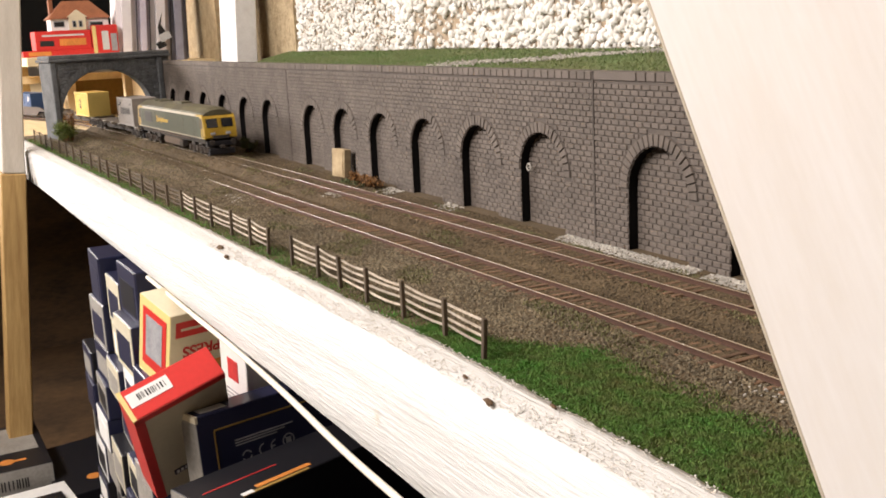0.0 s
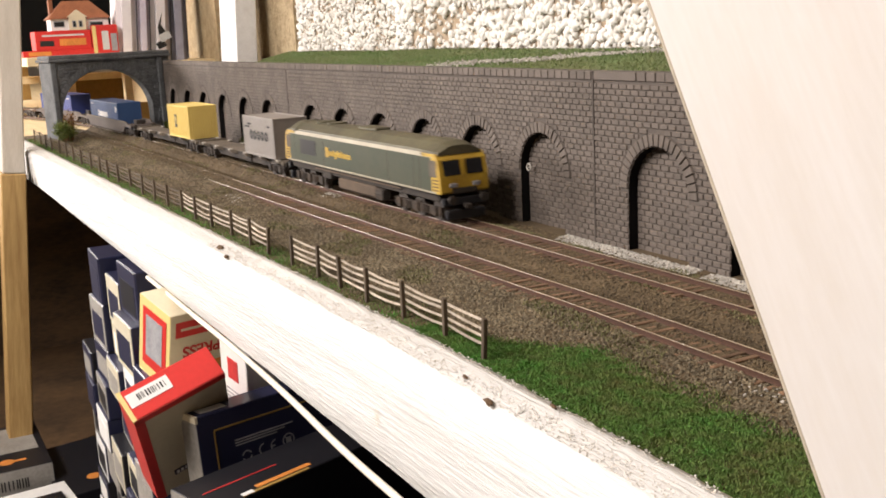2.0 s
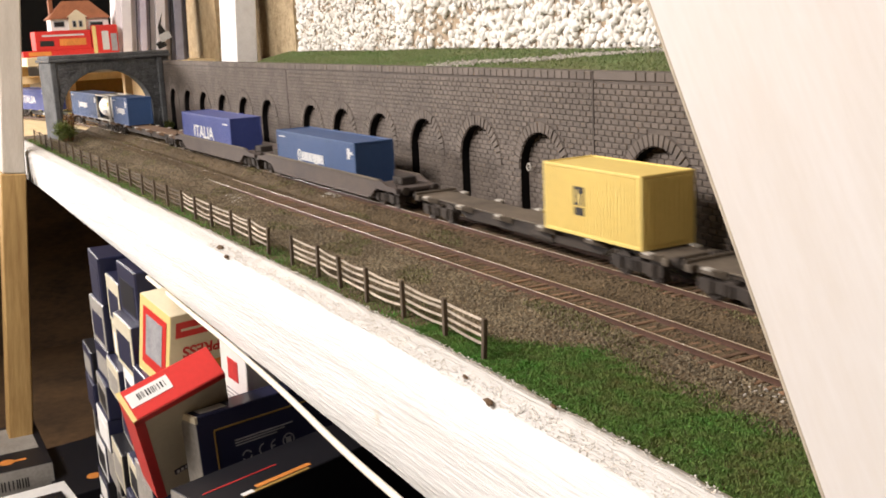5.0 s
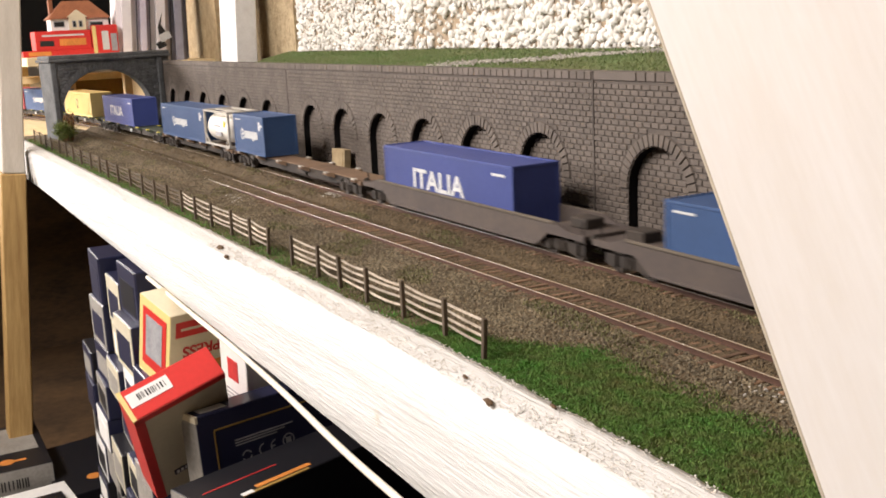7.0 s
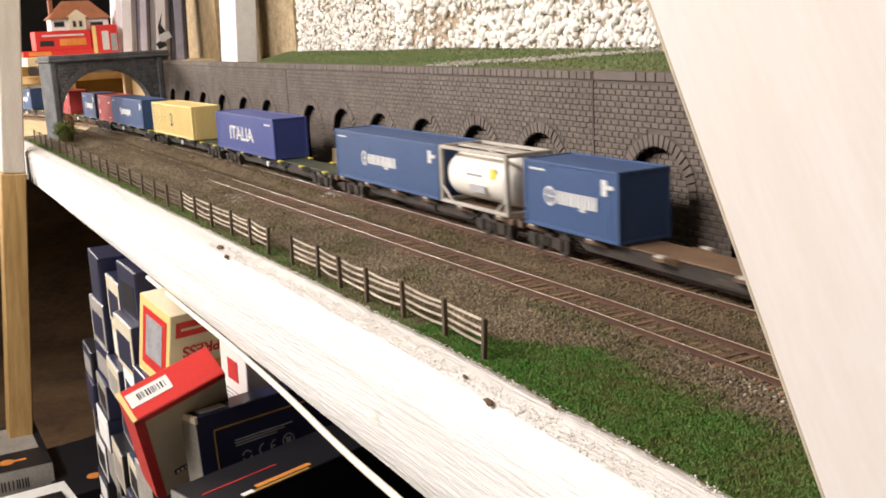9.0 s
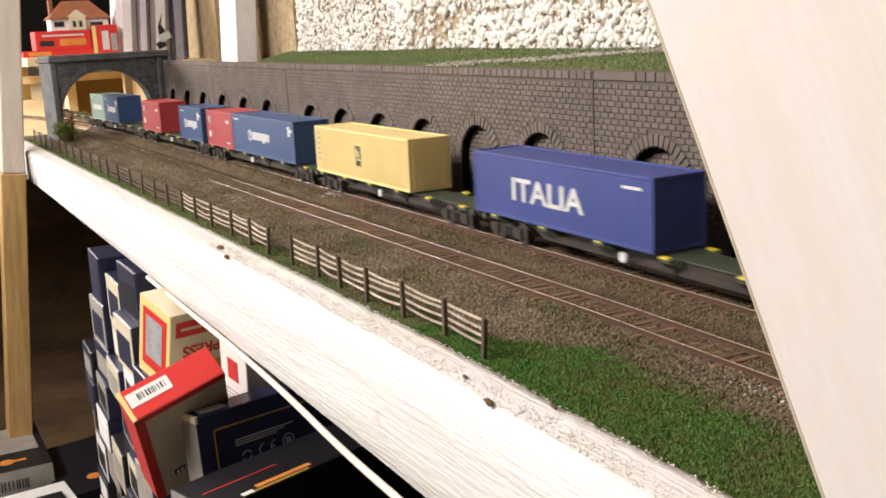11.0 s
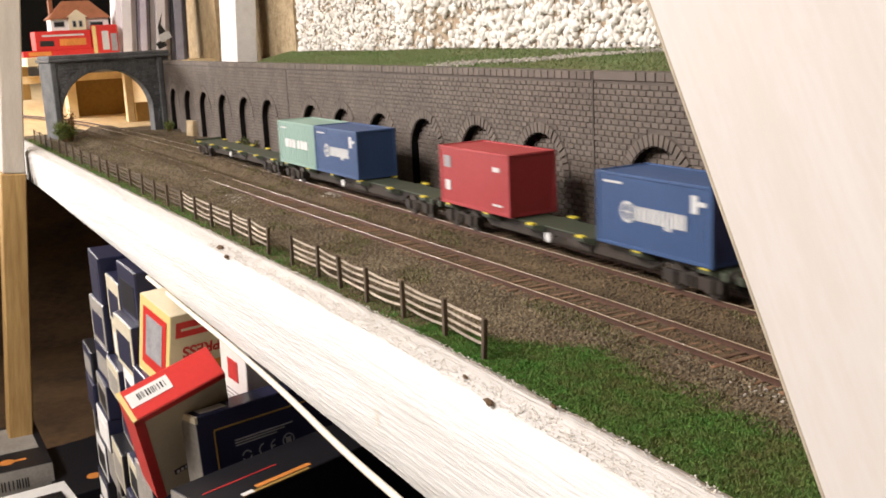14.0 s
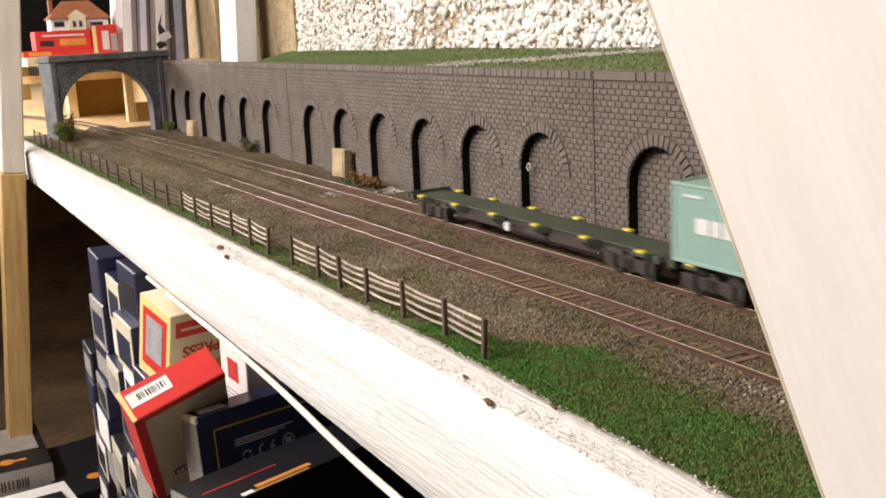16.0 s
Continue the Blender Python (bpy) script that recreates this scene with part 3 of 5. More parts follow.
def bank():
    """Grassy slope behind the wall's top, and the roughcast wall that it meets."""
    rng = random.Random(5)
    verts, faces = [], []
    xs = np.linspace(0, 1, 110)
    nj = 12
    for q in xs:
        for j in range(nj):
            f = j / (nj - 1)
            y = WALL_Y + DEPTH + 2 + f * 92
            left = -775 - 125 * f
            x = left + (400 - left) * q
            z = WALL_TOP - 2.2 + 9.6 * f ** 0.85 + noise.noise((x * 0.01, y * 0.03, 0)) * 1.6
            verts.append((x, y, z))
    for i in range(len(xs) - 1):
        for j in range(nj - 1):
            k = i * nj + j
            faces.append((k, k + nj, k + nj + 1, k + 1))
    ob = raw("grass_bank", verts, faces, M_TURF)
    for p in ob.data.polygons:
        p.use_smooth = True
    tagged(ob, "green turf bank with a worn pale path behind the wall", "grass bank", kind="structure")
    path = []
    pf = []
    for i in range(26):
        f = i / 25
        x = -330 + 190 * f
        y = WALL_Y + DEPTH + 6 + 84 * f
        z = WALL_TOP - 1.4 + 9.6 * ((y - WALL_Y - DEPTH - 2) / 92) ** 0.85 + noise.noise((x * 0.01, y * 0.03, 0)) * 1.6
        w = 6 + 4 * noise.noise((f * 5, 1, 2))
        path += [(x - w, y - 2, z), (x + w, y + 2, z)]
        if i:
            pf.append((2 * i - 2, 2 * i - 1, 2 * i + 1, 2 * i))
    tagged(raw("worn_path", path, pf, M_CHIP), "pale worn footpath over the grass bank", "path", kind="structure")

    def grit(rng):
        f = rng.random()
        along = rng.random() < 0.75
        x = (-330 + 190 * f if along else rng.uniform(-880, 100)) + rng.gauss(0, 16)
        y = WALL_Y + DEPTH + (6 + 84 * f if along else 90 - abs(rng.gauss(0, 3)))
        g = max(0.0, min(1.0, (y - WALL_Y - DEPTH - 2) / 92))
        return x, y, WALL_TOP - 1.4 + 9.6 * g ** 0.85 + noise.noise((x * 0.01, y * 0.03, 0)) * 1.6

    scatter("path_grit", 1100, grit, 1.3, M_CHIP, "pale grit scattered along the worn path", "grit", 41)

    def tuft(rng):
        f = rng.random()
        x = rng.uniform(-775 - 125 * f, 120)
        y = WALL_Y + DEPTH + 2 + f * 90
        if abs((x + 330) / 190 - (y - WALL_Y - DEPTH - 6) / 84) < 0.06 + 0.05 * rng.random():
            return None
        return x, y, WALL_TOP - 2.2 + 9.6 * f ** 0.85 + noise.noise((x * 0.01, y * 0.03, 0)) * 1.6

    blades("bank_grass", 26000, tuft, 1.1, M_BANKGRASS, "short green grass on the bank", "grass", 8, 0.32)
    # roughcast wall
    Y = WALL_Y + DEPTH + 93
    tagged(to_ob("wall_back", box(-889, 1500, Y + 8, Y + 60, 60, 620), M_ROUGHBASE), "roughcast garage wall, coloured brown for shade between its white pebbles", "wall", kind="structure")
    tagged(to_ob("wall_back_bare", box(-1046, -889, Y + 2, Y + 60, 60, 620), M_ROUGHWALL), "bare brown roughcast strip of wall", "wall", kind="structure")
    tagged(to_ob("wall_back_lower", box(-1400, 1500, Y + 60, Y + 100, -400, 620), M_ROUGHWALL), "bare brown wall behind the layout", "wall", kind="structure")
    verts, faces = [], []
    rng = random.Random(13)
    ico = bmesh.new()
    bmesh.ops.create_icosphere(ico, subdivisions=1, radius=1)
    iv = [v.co.copy() for v in ico.verts]
    fv = [tuple(v.index for v in f.verts) for f in ico.faces]
    ico.free()
    n = 0
    while n < 13500:
        x, z = rng.uniform(-889, 60), rng.uniform(96, 300)
        if z > 215 and rng.random() < 0.75:
            continue
        s = rng.choice((1.0, 1.4, 1.9, 2.6, 3.4)) * rng.uniform(0.8, 1.2) * (0.8 if x < -600 else 1)
        e = Euler((rng.uniform(-0.3, 0.3), rng.uniform(-0.7, 0.7), rng.uniform(0, 6))).to_matrix()
        if noise.noise((x * 0.012, z * 0.02, 9.0)) < -0.28 and rng.random() < 0.7:
            continue
        k = len(verts)
        ax = (rng.uniform(0.55, 1.1), rng.uniform(0.7, 1.1), rng.uniform(0.9, 1.7))
        for v in iv:
            w = e @ Vector((v.x * ax[0], v.y * ax[1], v.z * ax[2])) * s * rng.uniform(0.72, 1.2)
            verts.append((x + w.x, Y + 6.5 + w.y * 1.1, z + w.z))
        faces += [tuple(k + i for i in f) for f in fv]
        n += 1
    ob = raw("roughcast_pebbles", verts, faces, M_PEBBLE)
    for p in ob.data.polygons:
        p.use_smooth = True
    tagged(ob, "white painted pebbles standing out of the roughcast wall", "roughcast", kind="stuff")


# ---- fascia board, strut and post ----
def fascia():
    verts, faces = [], []
    rng = random.Random(3)
    xs = list(np.arange(-1300, 420, 6.0))
    ring_n = 0
    for x in xs:
        e = edge_y(x)
        zb = -53.5 - 0.0155 * min(x, 0)
        w = noise.noise((x * 0.05, 0, 0)) * 1.1
        ring = [(e + 0.5 + w, -7), (e + w, 0.4), (e - 4, 0.8), (e - 10, 0.4), (e - 16, 0.2), (e - 19.5, -0.8), (e - 21, -3), (e - 21, -20), (e - 21, -38), (e - 21, zb + 1), (e - 20, zb), (e, zb)]
        ring_n = len(ring)
        for k, (y, z) in enumerate(ring):
            j = (noise.noise((x * 0.16, y * 0.3, k)) * 0.8) if 0 < k < 6 else noise.noise((x * 0.01, k, 0)) * 0.35
            verts.append((x, y, z + j))
    for i in range(len(xs) - 1):
        for k in range(ring_n - 1):
            a = i * ring_n + k
            faces.append((a, a + 1, a + ring_n + 1, a + ring_n))
    board = raw("fascia_board", verts, faces, M_WHITEPAINT)
    for p in board.data.polygons:
        p.use_smooth = True
    tagged(board, "white painted softwood fascia board along the layout's edge", "board", kind="structure")
    # crumbly filler lumps along the top

    def lump(rng):
        x = rng.uniform(-260, 260) if rng.random() < 0.75 else rng.uniform(-1250, -260)
        return x, edge_y(x) - rng.uniform(-0.8, 17), 0.5

    scatter("filler_crumbs", 7000, lump, 0.6, M_CRUMB, "crumbly white filler on top of the fascia board", "filler", 17, 0.35)
    # chips of bare wood
    for x, y, s in ((81.5, -131, 3.6), (-245, -132, 6.0), (54, -125, 2.0), (-215, -137, 4.0), (98, -115.5, 2.5)):
        b = bmesh.new()
        bmesh.ops.create_icosphere(b, subdivisions=3, radius=1)
        for v in b.verts:
            n = v.co.copy()
            q = 1 + 0.7 * noise.noise(n * 1.7 + Vector((x, 0, 0)))
            v.co = Vector((n.x * s * q, n.y * s * 0.32 * q, n.z * 0.7))
        ob = to_ob("paint_chip", b, M_SHELFWOOD)
        ob.location, ob.rotation_euler = (x * MM, y * MM, 0.9 * MM), (0, 0, -0.25)
        tagged(ob, "small dark chip of bare wood in white paint", "paint chip", group="paint chips")


def fascia_knots():
    for x, z, s in ((-9, -33, 4.6), (-330, -22, 3.6)):
        y = edge_y(x) - 21
        k = thing("wood_knot", "faint beige oval knot in the white board", "knot", at(x, y, z, 0, 12, 0), group="wood knots")
        b = bmesh.new()
        n = 24
        for r0, r1 in ((0.0, 0.35), (0.62, 0.74), (0.92, 1.0)):
            for i in range(n):
                a, c = 6.283 * i / n, 6.283 * (i + 1) / n
                q = [(r1, a), (r1, c), (r0, c), (r0, a)]
                if r0 == 0:
                    q = q[:2] + [(0.0, 0.0)]
                b.faces.new([b.verts.new((s * 0.55 * r * math.cos(t), -0.35 + 0.1 * r, s * r * math.sin(t))) for r, t in q])
        part("grain_ring", b, M_KNOT, k)


def leaning_strut():
    ob = thing("strut", "broad off-white painted board leaning across the layout's front", "strut", at(238.75, -165, 84.5, 0, -28.7, 0))
    part("board", box(0, 120, -3, 15, -420, 300, 1.0), M_STRUT, ob)
    part("board_edge", box(-0.7, 0.1, -2.4, 14.4, -419, 299, 0.2), M_STRUTEDGE, ob, "dull beige edge of the board")


def shelf_post():
    ob = thing("shelf_post", "square timber post, coloured pale where lit and darker pine where shaded", "post", at(-1000, -180, -20, -5.6, 0, 0))
    # light above and shade below the board are put into two timber colours
    part("lit_shaft", box(-40, 0, -13, 13, -5, 420, 1.5), M_POSTLIT, ob, "upper shaft coloured pale as if lit")
    part("shaded_shaft", box(-40.5, 0.5, -15, 14.5, -345, -5, 1.5), M_PINE, ob, "golden pine lower shaft coloured darker as if shaded")


def cable():
    cu = bpy.data.curves.new("cable", "CURVE")
    cu.dimensions, cu.bevel_depth, cu.bevel_resolution = "3D", 1.7 * MM, 3
    pts = [(-420, -144, -50), (-317, -142, -51.5), (-221, -140, -52), (-118, -139, -54), (-42, -139, -58), (18, -139, -58), (120, -139, -57), (300, -138, -56)]
    sp = cu.splines.new("NURBS")
    sp.points.add(len(pts) - 1)
    for p, c in zip(sp.points, pts):
        p.co = (c[0] * MM, c[1] * MM, c[2] * MM, 1)
    sp.use_endpoint_u, sp.order_u = True, 3
    cu.materials.append(M_CABLE)
    tagged(new("cable", cu), "cream round cable clipped under the fascia board", "cable")


# ---- fences ----
def fence(label, posts, lean):
    ob = thing("fence", label, "fence", group="lineside fences")
    rng = random.Random(len(posts))
    prev = None
    for i, x in enumerate(posts):
        y = edge_y(x) + 7.0 + 0.9 * math.sin(i * 1.7)
        l = lean if i == len(posts) - 1 else rng.uniform(-2, 2)
        p = part("post", box(-1.1, 1.1, -0.9, 0.9, -3, 16.2, 0.25), M_FENCE, ob, "dark square fence post")
        p.location, p.rotation_euler = (x * MM, y * MM, 0), (radians(rng.uniform(-2, 2)), radians(l), 0)
        if prev:
            for z in (4.2, 7.6, 11.0, 14.2):
                b = bmesh.new()
                x0, y0 = prev
                n = 6
                dz0, dz1 = rng.uniform(-0.5, 0.5), rng.uniform(-0.5, 0.5)
                sag = rng.uniform(0.1, 1.3)
                rings = []
                for k in range(n + 1):
                    f = k / n
                    xx, yy = x0 + (x - x0) * f, y0 + (y - y0) * f + 1.1
                    zz = z + dz0 * (1 - f) + dz1 * f - sag * math.sin(math.pi * f)
                    rings.append([b.verts.new((xx, yy + a, zz + c)) for a, c in ((-0.25, -0.5), (0.25, -0.5), (0.25, 0.5), (-0.25, 0.5))])
                for k in range(n):
                    for q in range(4):
                        b.faces.new((rings[k][q], rings[k + 1][q], rings[k + 1][(q + 1) % 4], rings[k][(q + 1) % 4]))
                b.faces.new(rings[0][::-1])
                b.faces.new(rings[-1])
                part("rail", b, M_FENCERAIL if x > -400 else M_FENCE, ob)
        prev = (x, y)


def fences():
    fence("low weathered post-and-rail fence, its rails coloured pale as if lit", [-174, -138, -106, -73, -37, 1, 36], 6)
    fence("long dark post-and-rail fence along the grass verge", [-1145, -1095, -1045, -995, -945, -898, -850, -802, -755, -708, -664, -622, -575, -527, -482, -445, -405, -365, -325, -285, -247, -211], 8)


# ---- bridge ----
def bridge():
    ob = thing("road_bridge", "slate-grey model stone bridge with one wide arch", "bridge", at(-1183, 55, 0, 0, 0, 12))
    yc, hw, zs, zc = -87.0, 66.0, 30.0, 91.0
    X1, X0 = 0.0, -16.0

    def arch(y):
        return zs + (zc - zs) * math.sqrt(max(0.0, 1 - ((y - yc) / hw) ** 2))

    ys = [-162.0] + [yc - hw * math.cos(math.pi * i / 28) for i in range(29)] + [10.0]
    bm = bmesh.new()
    top = 104.0
    for i in range(len(ys) - 1):
        a, b = ys[i], ys[i + 1]
        inside = yc - hw < (a + b) / 2 < yc + hw
        za, zb = (arch(a), arch(b)) if inside else (-6.0, -6.0)
        for x in (X0, X1):
            bm.faces.new([bm.verts.new(c) for c in ((x, a, za), (x, b, zb), (x, b, top), (x, a, top))])
        if inside:
            bm.faces.new([bm.verts.new(c) for c in ((X0, a, za), (X0, b, zb), (X1, b, zb), (X1, a, za))])
    for y in (yc - hw, yc + hw):
        bm.faces.new([bm.verts.new(c) for c in ((X0, y, -6), (X1, y, -6), (X1, y, zs), (X0, y, zs))])
    for y in (-162.0, 10.0):
        bm.faces.new([bm.verts.new(c) for c in ((X0, y, -6), (X1, y, -6), (X1, y, top), (X0, y, top))])
    bm.faces.new([bm.verts.new(c) for c in ((X0, -162, top), (X1, -162, top), (X1, 10, top), (X0, 10, top))])
    part("spandrel_wall", bm, M_BRIDGE, ob)
    part("coping", box(-48, X1 + 5, -166, 12, 104, 108, 0.8), M_BRIDGE, ob, "projecting stone string course")
    part("parapet", box(-46, X1 + 2.5, -164, 11, 108, 113, 0.8), M_BRIDGE, ob)
    part("pier", box(-44, X1 + 3, -163.5, -156, -6, 104, 1.0), M_BRIDGE, ob, "square stone pier")
    part("pier", box(X0, X1 + 3, -9, -0.5, -6, 108, 1.5), M_BRIDGE, ob, "square stone pier")
    n = 31
    for i in range(n):
        t = math.pi * (i + 0.5) / n
        y, z = yc - (hw + 4.5) * math.cos(t), zs + (zc - zs + 4.5) * math.sin(t)
        ny, nz = -math.cos(t) / hw, math.sin(t) / (zc - zs)
        ang = math.atan2(nz, ny)
        b = box(-1.0, 0.9, -4.2, 4.2, -2.9, 2.9, 0.3)
        v = part("arch_stone", b, M_BRIDGE, ob)
        v.location = (X1 * MM, y * MM, z * MM)
        v.rotation_euler = (ang, 0, 0)
    rng = random.Random(2)
    verts, faces = [], []
    for r in range(22):
        z = -1 + r * 4.8
        y = -153 + (4 if r % 2 else 0)
        while y < -12:
            w = rng.uniform(7, 12)
            yy = y + w / 2
            d = abs(yy - yc)
            clear = d > hw + 9 if z < zs else ((yy - yc) / (hw + 10)) ** 2 + ((z - zs) / (zc - zs + 10)) ** 2 > 1
            if clear and z < 103:
                k = len(verts)
                for dx, s in ((0, 1.0), (rng.uniform(0.5, 1.5), 0.8)):
                    verts += [(X1 + dx, yy - w * 0.46 * s, z - 2.1 * s), (X1 + dx, yy + w * 0.46 * s, z - 2.1 * s), (X1 + dx, yy + w * 0.46 * s, z + 2.1 * s), (X1 + dx, yy - w * 0.46 * s, z + 2.1 * s)]
                faces += [(k + 4, k + 5, k + 6, k + 7)] + [(k + i, k + (i + 1) % 4, k + 4 + (i + 1) % 4, k + 4 + i) for i in range(4)]
            y += w
    s = raw("bridge_masonry", verts, faces, M_BRIDGE, ob, "rough grey stone blocks")
    s["kind"] = "stuff"


def beyond_bridge():
    ob = thing("open_framing", "bare plywood framing of the unfinished baseboard", "framing", kind="structure")
    part("end_panel", box(-1612, -1601, -13, 75, -0.5, 64), M_SHADEDPLY, ob, "plywood end panel coloured brown as if in shade")
    part("end_panel", box(-2412, -2400, -70, 0, -0.5, 90), M_SHADEDPLY, ob, "plywood end panel coloured brown as if in shade")
    part("upright", box(-1600, -1560, -30, -14, -0.5, 64, 1), M_PLY, ob)
    part("upright", box(-1390, -1372, 34, 46, -0.5, 86, 1), M_PLY, ob)
    part("cross_rail", box(-1600, -1570, -160, 90, 64, 76, 1), M_PLY, ob)
    part("side_panel", box(-1600, -1390, 78, 86, -0.5, 96), M_PLY, ob)
    part("low_panel", box(-1372, -1364, 46, 78, -0.5, 30), M_SHADEDPLY, ob)
    tagged(to_ob("upper_deck", box(-2200, -1250, -122, 62, 98, 111, 1), M_PLY), "pale plywood upper shelf beside the bridge", "shelf", kind="structure")
    tagged(to_ob("rear_deck", box(-2200, -1250, 64, 260, 82, 95, 1), M_PLY), "plywood shelf behind the wall's top", "shelf", kind="structure")
    # near-black sheet put where the space behind the shelf lies unlit
    tagged(to_ob("dark_space_sheet", box(-2300, -2290, -500, 400, 111, 600), M_DARKBACK), "near-black sheet standing in for the dark space behind the shelf", "backing", kind="structure")


# ---- things on the upper deck ----
def carton(name, label, dims, m, body, end, lid=None, label_bar=None):
    """A printed card box: length along y, its ends facing y; x wide, z high."""
    w, l, h = dims
    ob = thing(name, label, "box", m)
    part("body", box(-w / 2, w / 2, 0, l, 0, h, 0.8), body, ob)
    part("end_flap", box(-w / 2 + 0.8, w / 2 - 0.8, -0.6, 0.3, 0.8, h - 0.8, 0.2), end, ob)
    if label_bar:
        part("label_panel", box(-w * 0.38, w * 0.38, -0.9, -0.5, h * 0.12, h * 0.7), label_bar, ob)
    return ob


def upper_things():
    # long red boxes lie across the line of sight
    r = thing("model_box", "long flat red model box under another", "box", at(-1330, -121, 111), group="red boxes")
    part("body", box(-30, 30, 0, 118, 0, 9, 0.8), M_REDCARD, r)
    part("print_band", box(29.8, 30.4, 8, 40, 1.5, 7.5), M_ORANGE, r, "yellow printed band")
    r = thing("model_box", "red model box with a yellow printed panel", "box", at(-1330, -101, 120), group="red boxes")
    part("body", box(-28, 28, 0, 80, 0, 28, 0.8), M_REDCARD, r)
    part("print_panel", box(27.8, 28.4, 34, 72, 6, 16), M_ORANGE, r, "orange and yellow printed panel")
    part("print_panel", box(27.8, 28.4, 6, 26, 6, 14), M_BLACKPRINT, r, "dark printed picture of an engine")
    part("print_line", box(27.8, 28.4, 10, 70, 20, 22.5), M_WHITEPRINT, r)
    r = thing("model_box", "red upright model box with a white window end", "box", at(-1325, -20, 111), group="red boxes")
    part("body", box(-28, 28, 0, 38, 0, 43, 0.8), M_REDCARD, r)
    part("end_edge", box(27.8, 28.6, 0.5, 6, 0.5, 42), M_YELLOWCARD, r, "cream yellow box edge")
    part("window", box(27.8, 28.4, 14, 24, 6, 34), M_WHITEPRINT, r)
    part("window", box(27.8, 28.4, 27, 36, 4, 30), M_GREYPRINT, r)
    # model house
    h = thing("model_house", "small white model house with a terracotta hipped roof", "model house", at(-1330, -34, 148))
    part("wall", box(-22, 22, -42, 42, 0, 18, 0.4), M_WHITECARD, h)
    part("bay", box(20, 28, -16, 8, 0, 20, 0.4), M_CREAMCARD, h, "white gabled bay")
    g = bmesh.new()
    q = [g.verts.new(c) for c in ((28.5, -19, 19), (28.5, 11, 19), (28.5, -4, 30), (0, -4, 30), (0, -19, 19), (0, 11, 19))]
    for f in ((0, 1, 2), (0, 2, 3, 4), (1, 5, 3, 2)):
        g.faces.new([q[i] for i in f])
    part("gable", g, M_CREAMCARD, h)
    rf = bmesh.new()
    q = [rf.verts.new(c) for c in ((-26, -46, 17), (26, -46, 17), (26, 46, 17), (-26, 46, 17), (0, -20, 44), (0, 20, 44))]
    for f in ((0, 1, 4), (1, 2, 5, 4), (2, 3, 5), (3, 0, 4, 5), (3, 2, 1, 0)):
        rf.faces.new([q[i] for i in f])
    part("roof", rf, M_ROOF, h, "brown-red hipped roof")
    part("chimney", box(-6, 6, -40, -34, 20, 46, 0.5), M_ROOF, h)
    for y0, y1, z0, z1, x in ((-38, -22, 5, 14, 22), (-12, -6, 4, 14, 28), (-3, 3, 4, 14, 28), (14, 34, 3, 12, 22)):
        w = part("window", box(x - 0.2, x + 0.4, y0, y1, z0, z1), M_GREYPRINT, h)
        part("glazing", box(x, x + 0.6, y0 + 1.2, y1 - 1.2, z0 + 1.2, z1 - 1.2), M_GLASSDARK, w)
    # tall folders
    for y0, w, mt, lab, rx in ((16, 30, M_PALEPAPER, "tall off-white folder standing upright", -4), (46, 20, M_LILAC, "tall pale lilac folder standing upright", -4), (67, 31, M_PALEPAPER, "tall folder with a black bird-shaped mark", -4), (98.5, 26, M_GREYPAPER, "tall blue-grey folder standing upright", -2)):
        f = thing("folder", lab, "folder", at(-1300, y0, 111 if y0 < 60 else 108, rx, 0, 0), group="tall folders")
        b = box(-60, 0, 0, w, -13 if y0 > 60 else 0, 190, 0)
        bmesh.ops.bevel(b, geom=[e for e in b.edges if abs(e.verts[0].co.z - e.verts[1].co.z) > 50], offset=w * 0.28, segments=4, affect="EDGES")
        part("cover", b, mt, f, smooth=False)
        # black strip draws the shadow between neighbouring folders
        part("shadow_edge", box(-60, -1, w, w + 0.7, -10 if y0 > 60 else 0, 190), M_BLACKCARD, f, "black strip standing in for the shadow between folders")
        if 60 < y0 < 80:
            bm = bmesh.new()
            for pts in (((10, 40), (17, 62), (15, 44), (22, 34), (16, 30), (13, 22)), ((6, 14), (18, 22), (24, 12), (12, 6))):
                bm.faces.new([bm.verts.new((0.5, y, z)) for y, z in pts])
            part("mark", bm, M_BLACKPRINT, f, "black bird-shaped mark")
            part("tag", box(0.3, 0.9, 18, 36, 16, 28, 0, None, Matrix.Rotation(radians(28), 4, "X") @ Matrix.Translation((0, 4, -9))), M_WHITEPRINT, f, "small white price tag")
    # boards behind
    b = thing("wall_plank", "white painted upright plank against the wall", "plank", at(-1030, 120, 92, -3, 0, 0))
    part("plank", box(-22, 52, -14, 14, 0, 400, 1), M_WHITEPAINT, b)
    tagged(to_ob("cork_board", box(-1440, -1225, 152, 160, 60, 500, 0.5), M_CORK), "tan cork board fixed upright behind the shelf", "board", kind="structure")


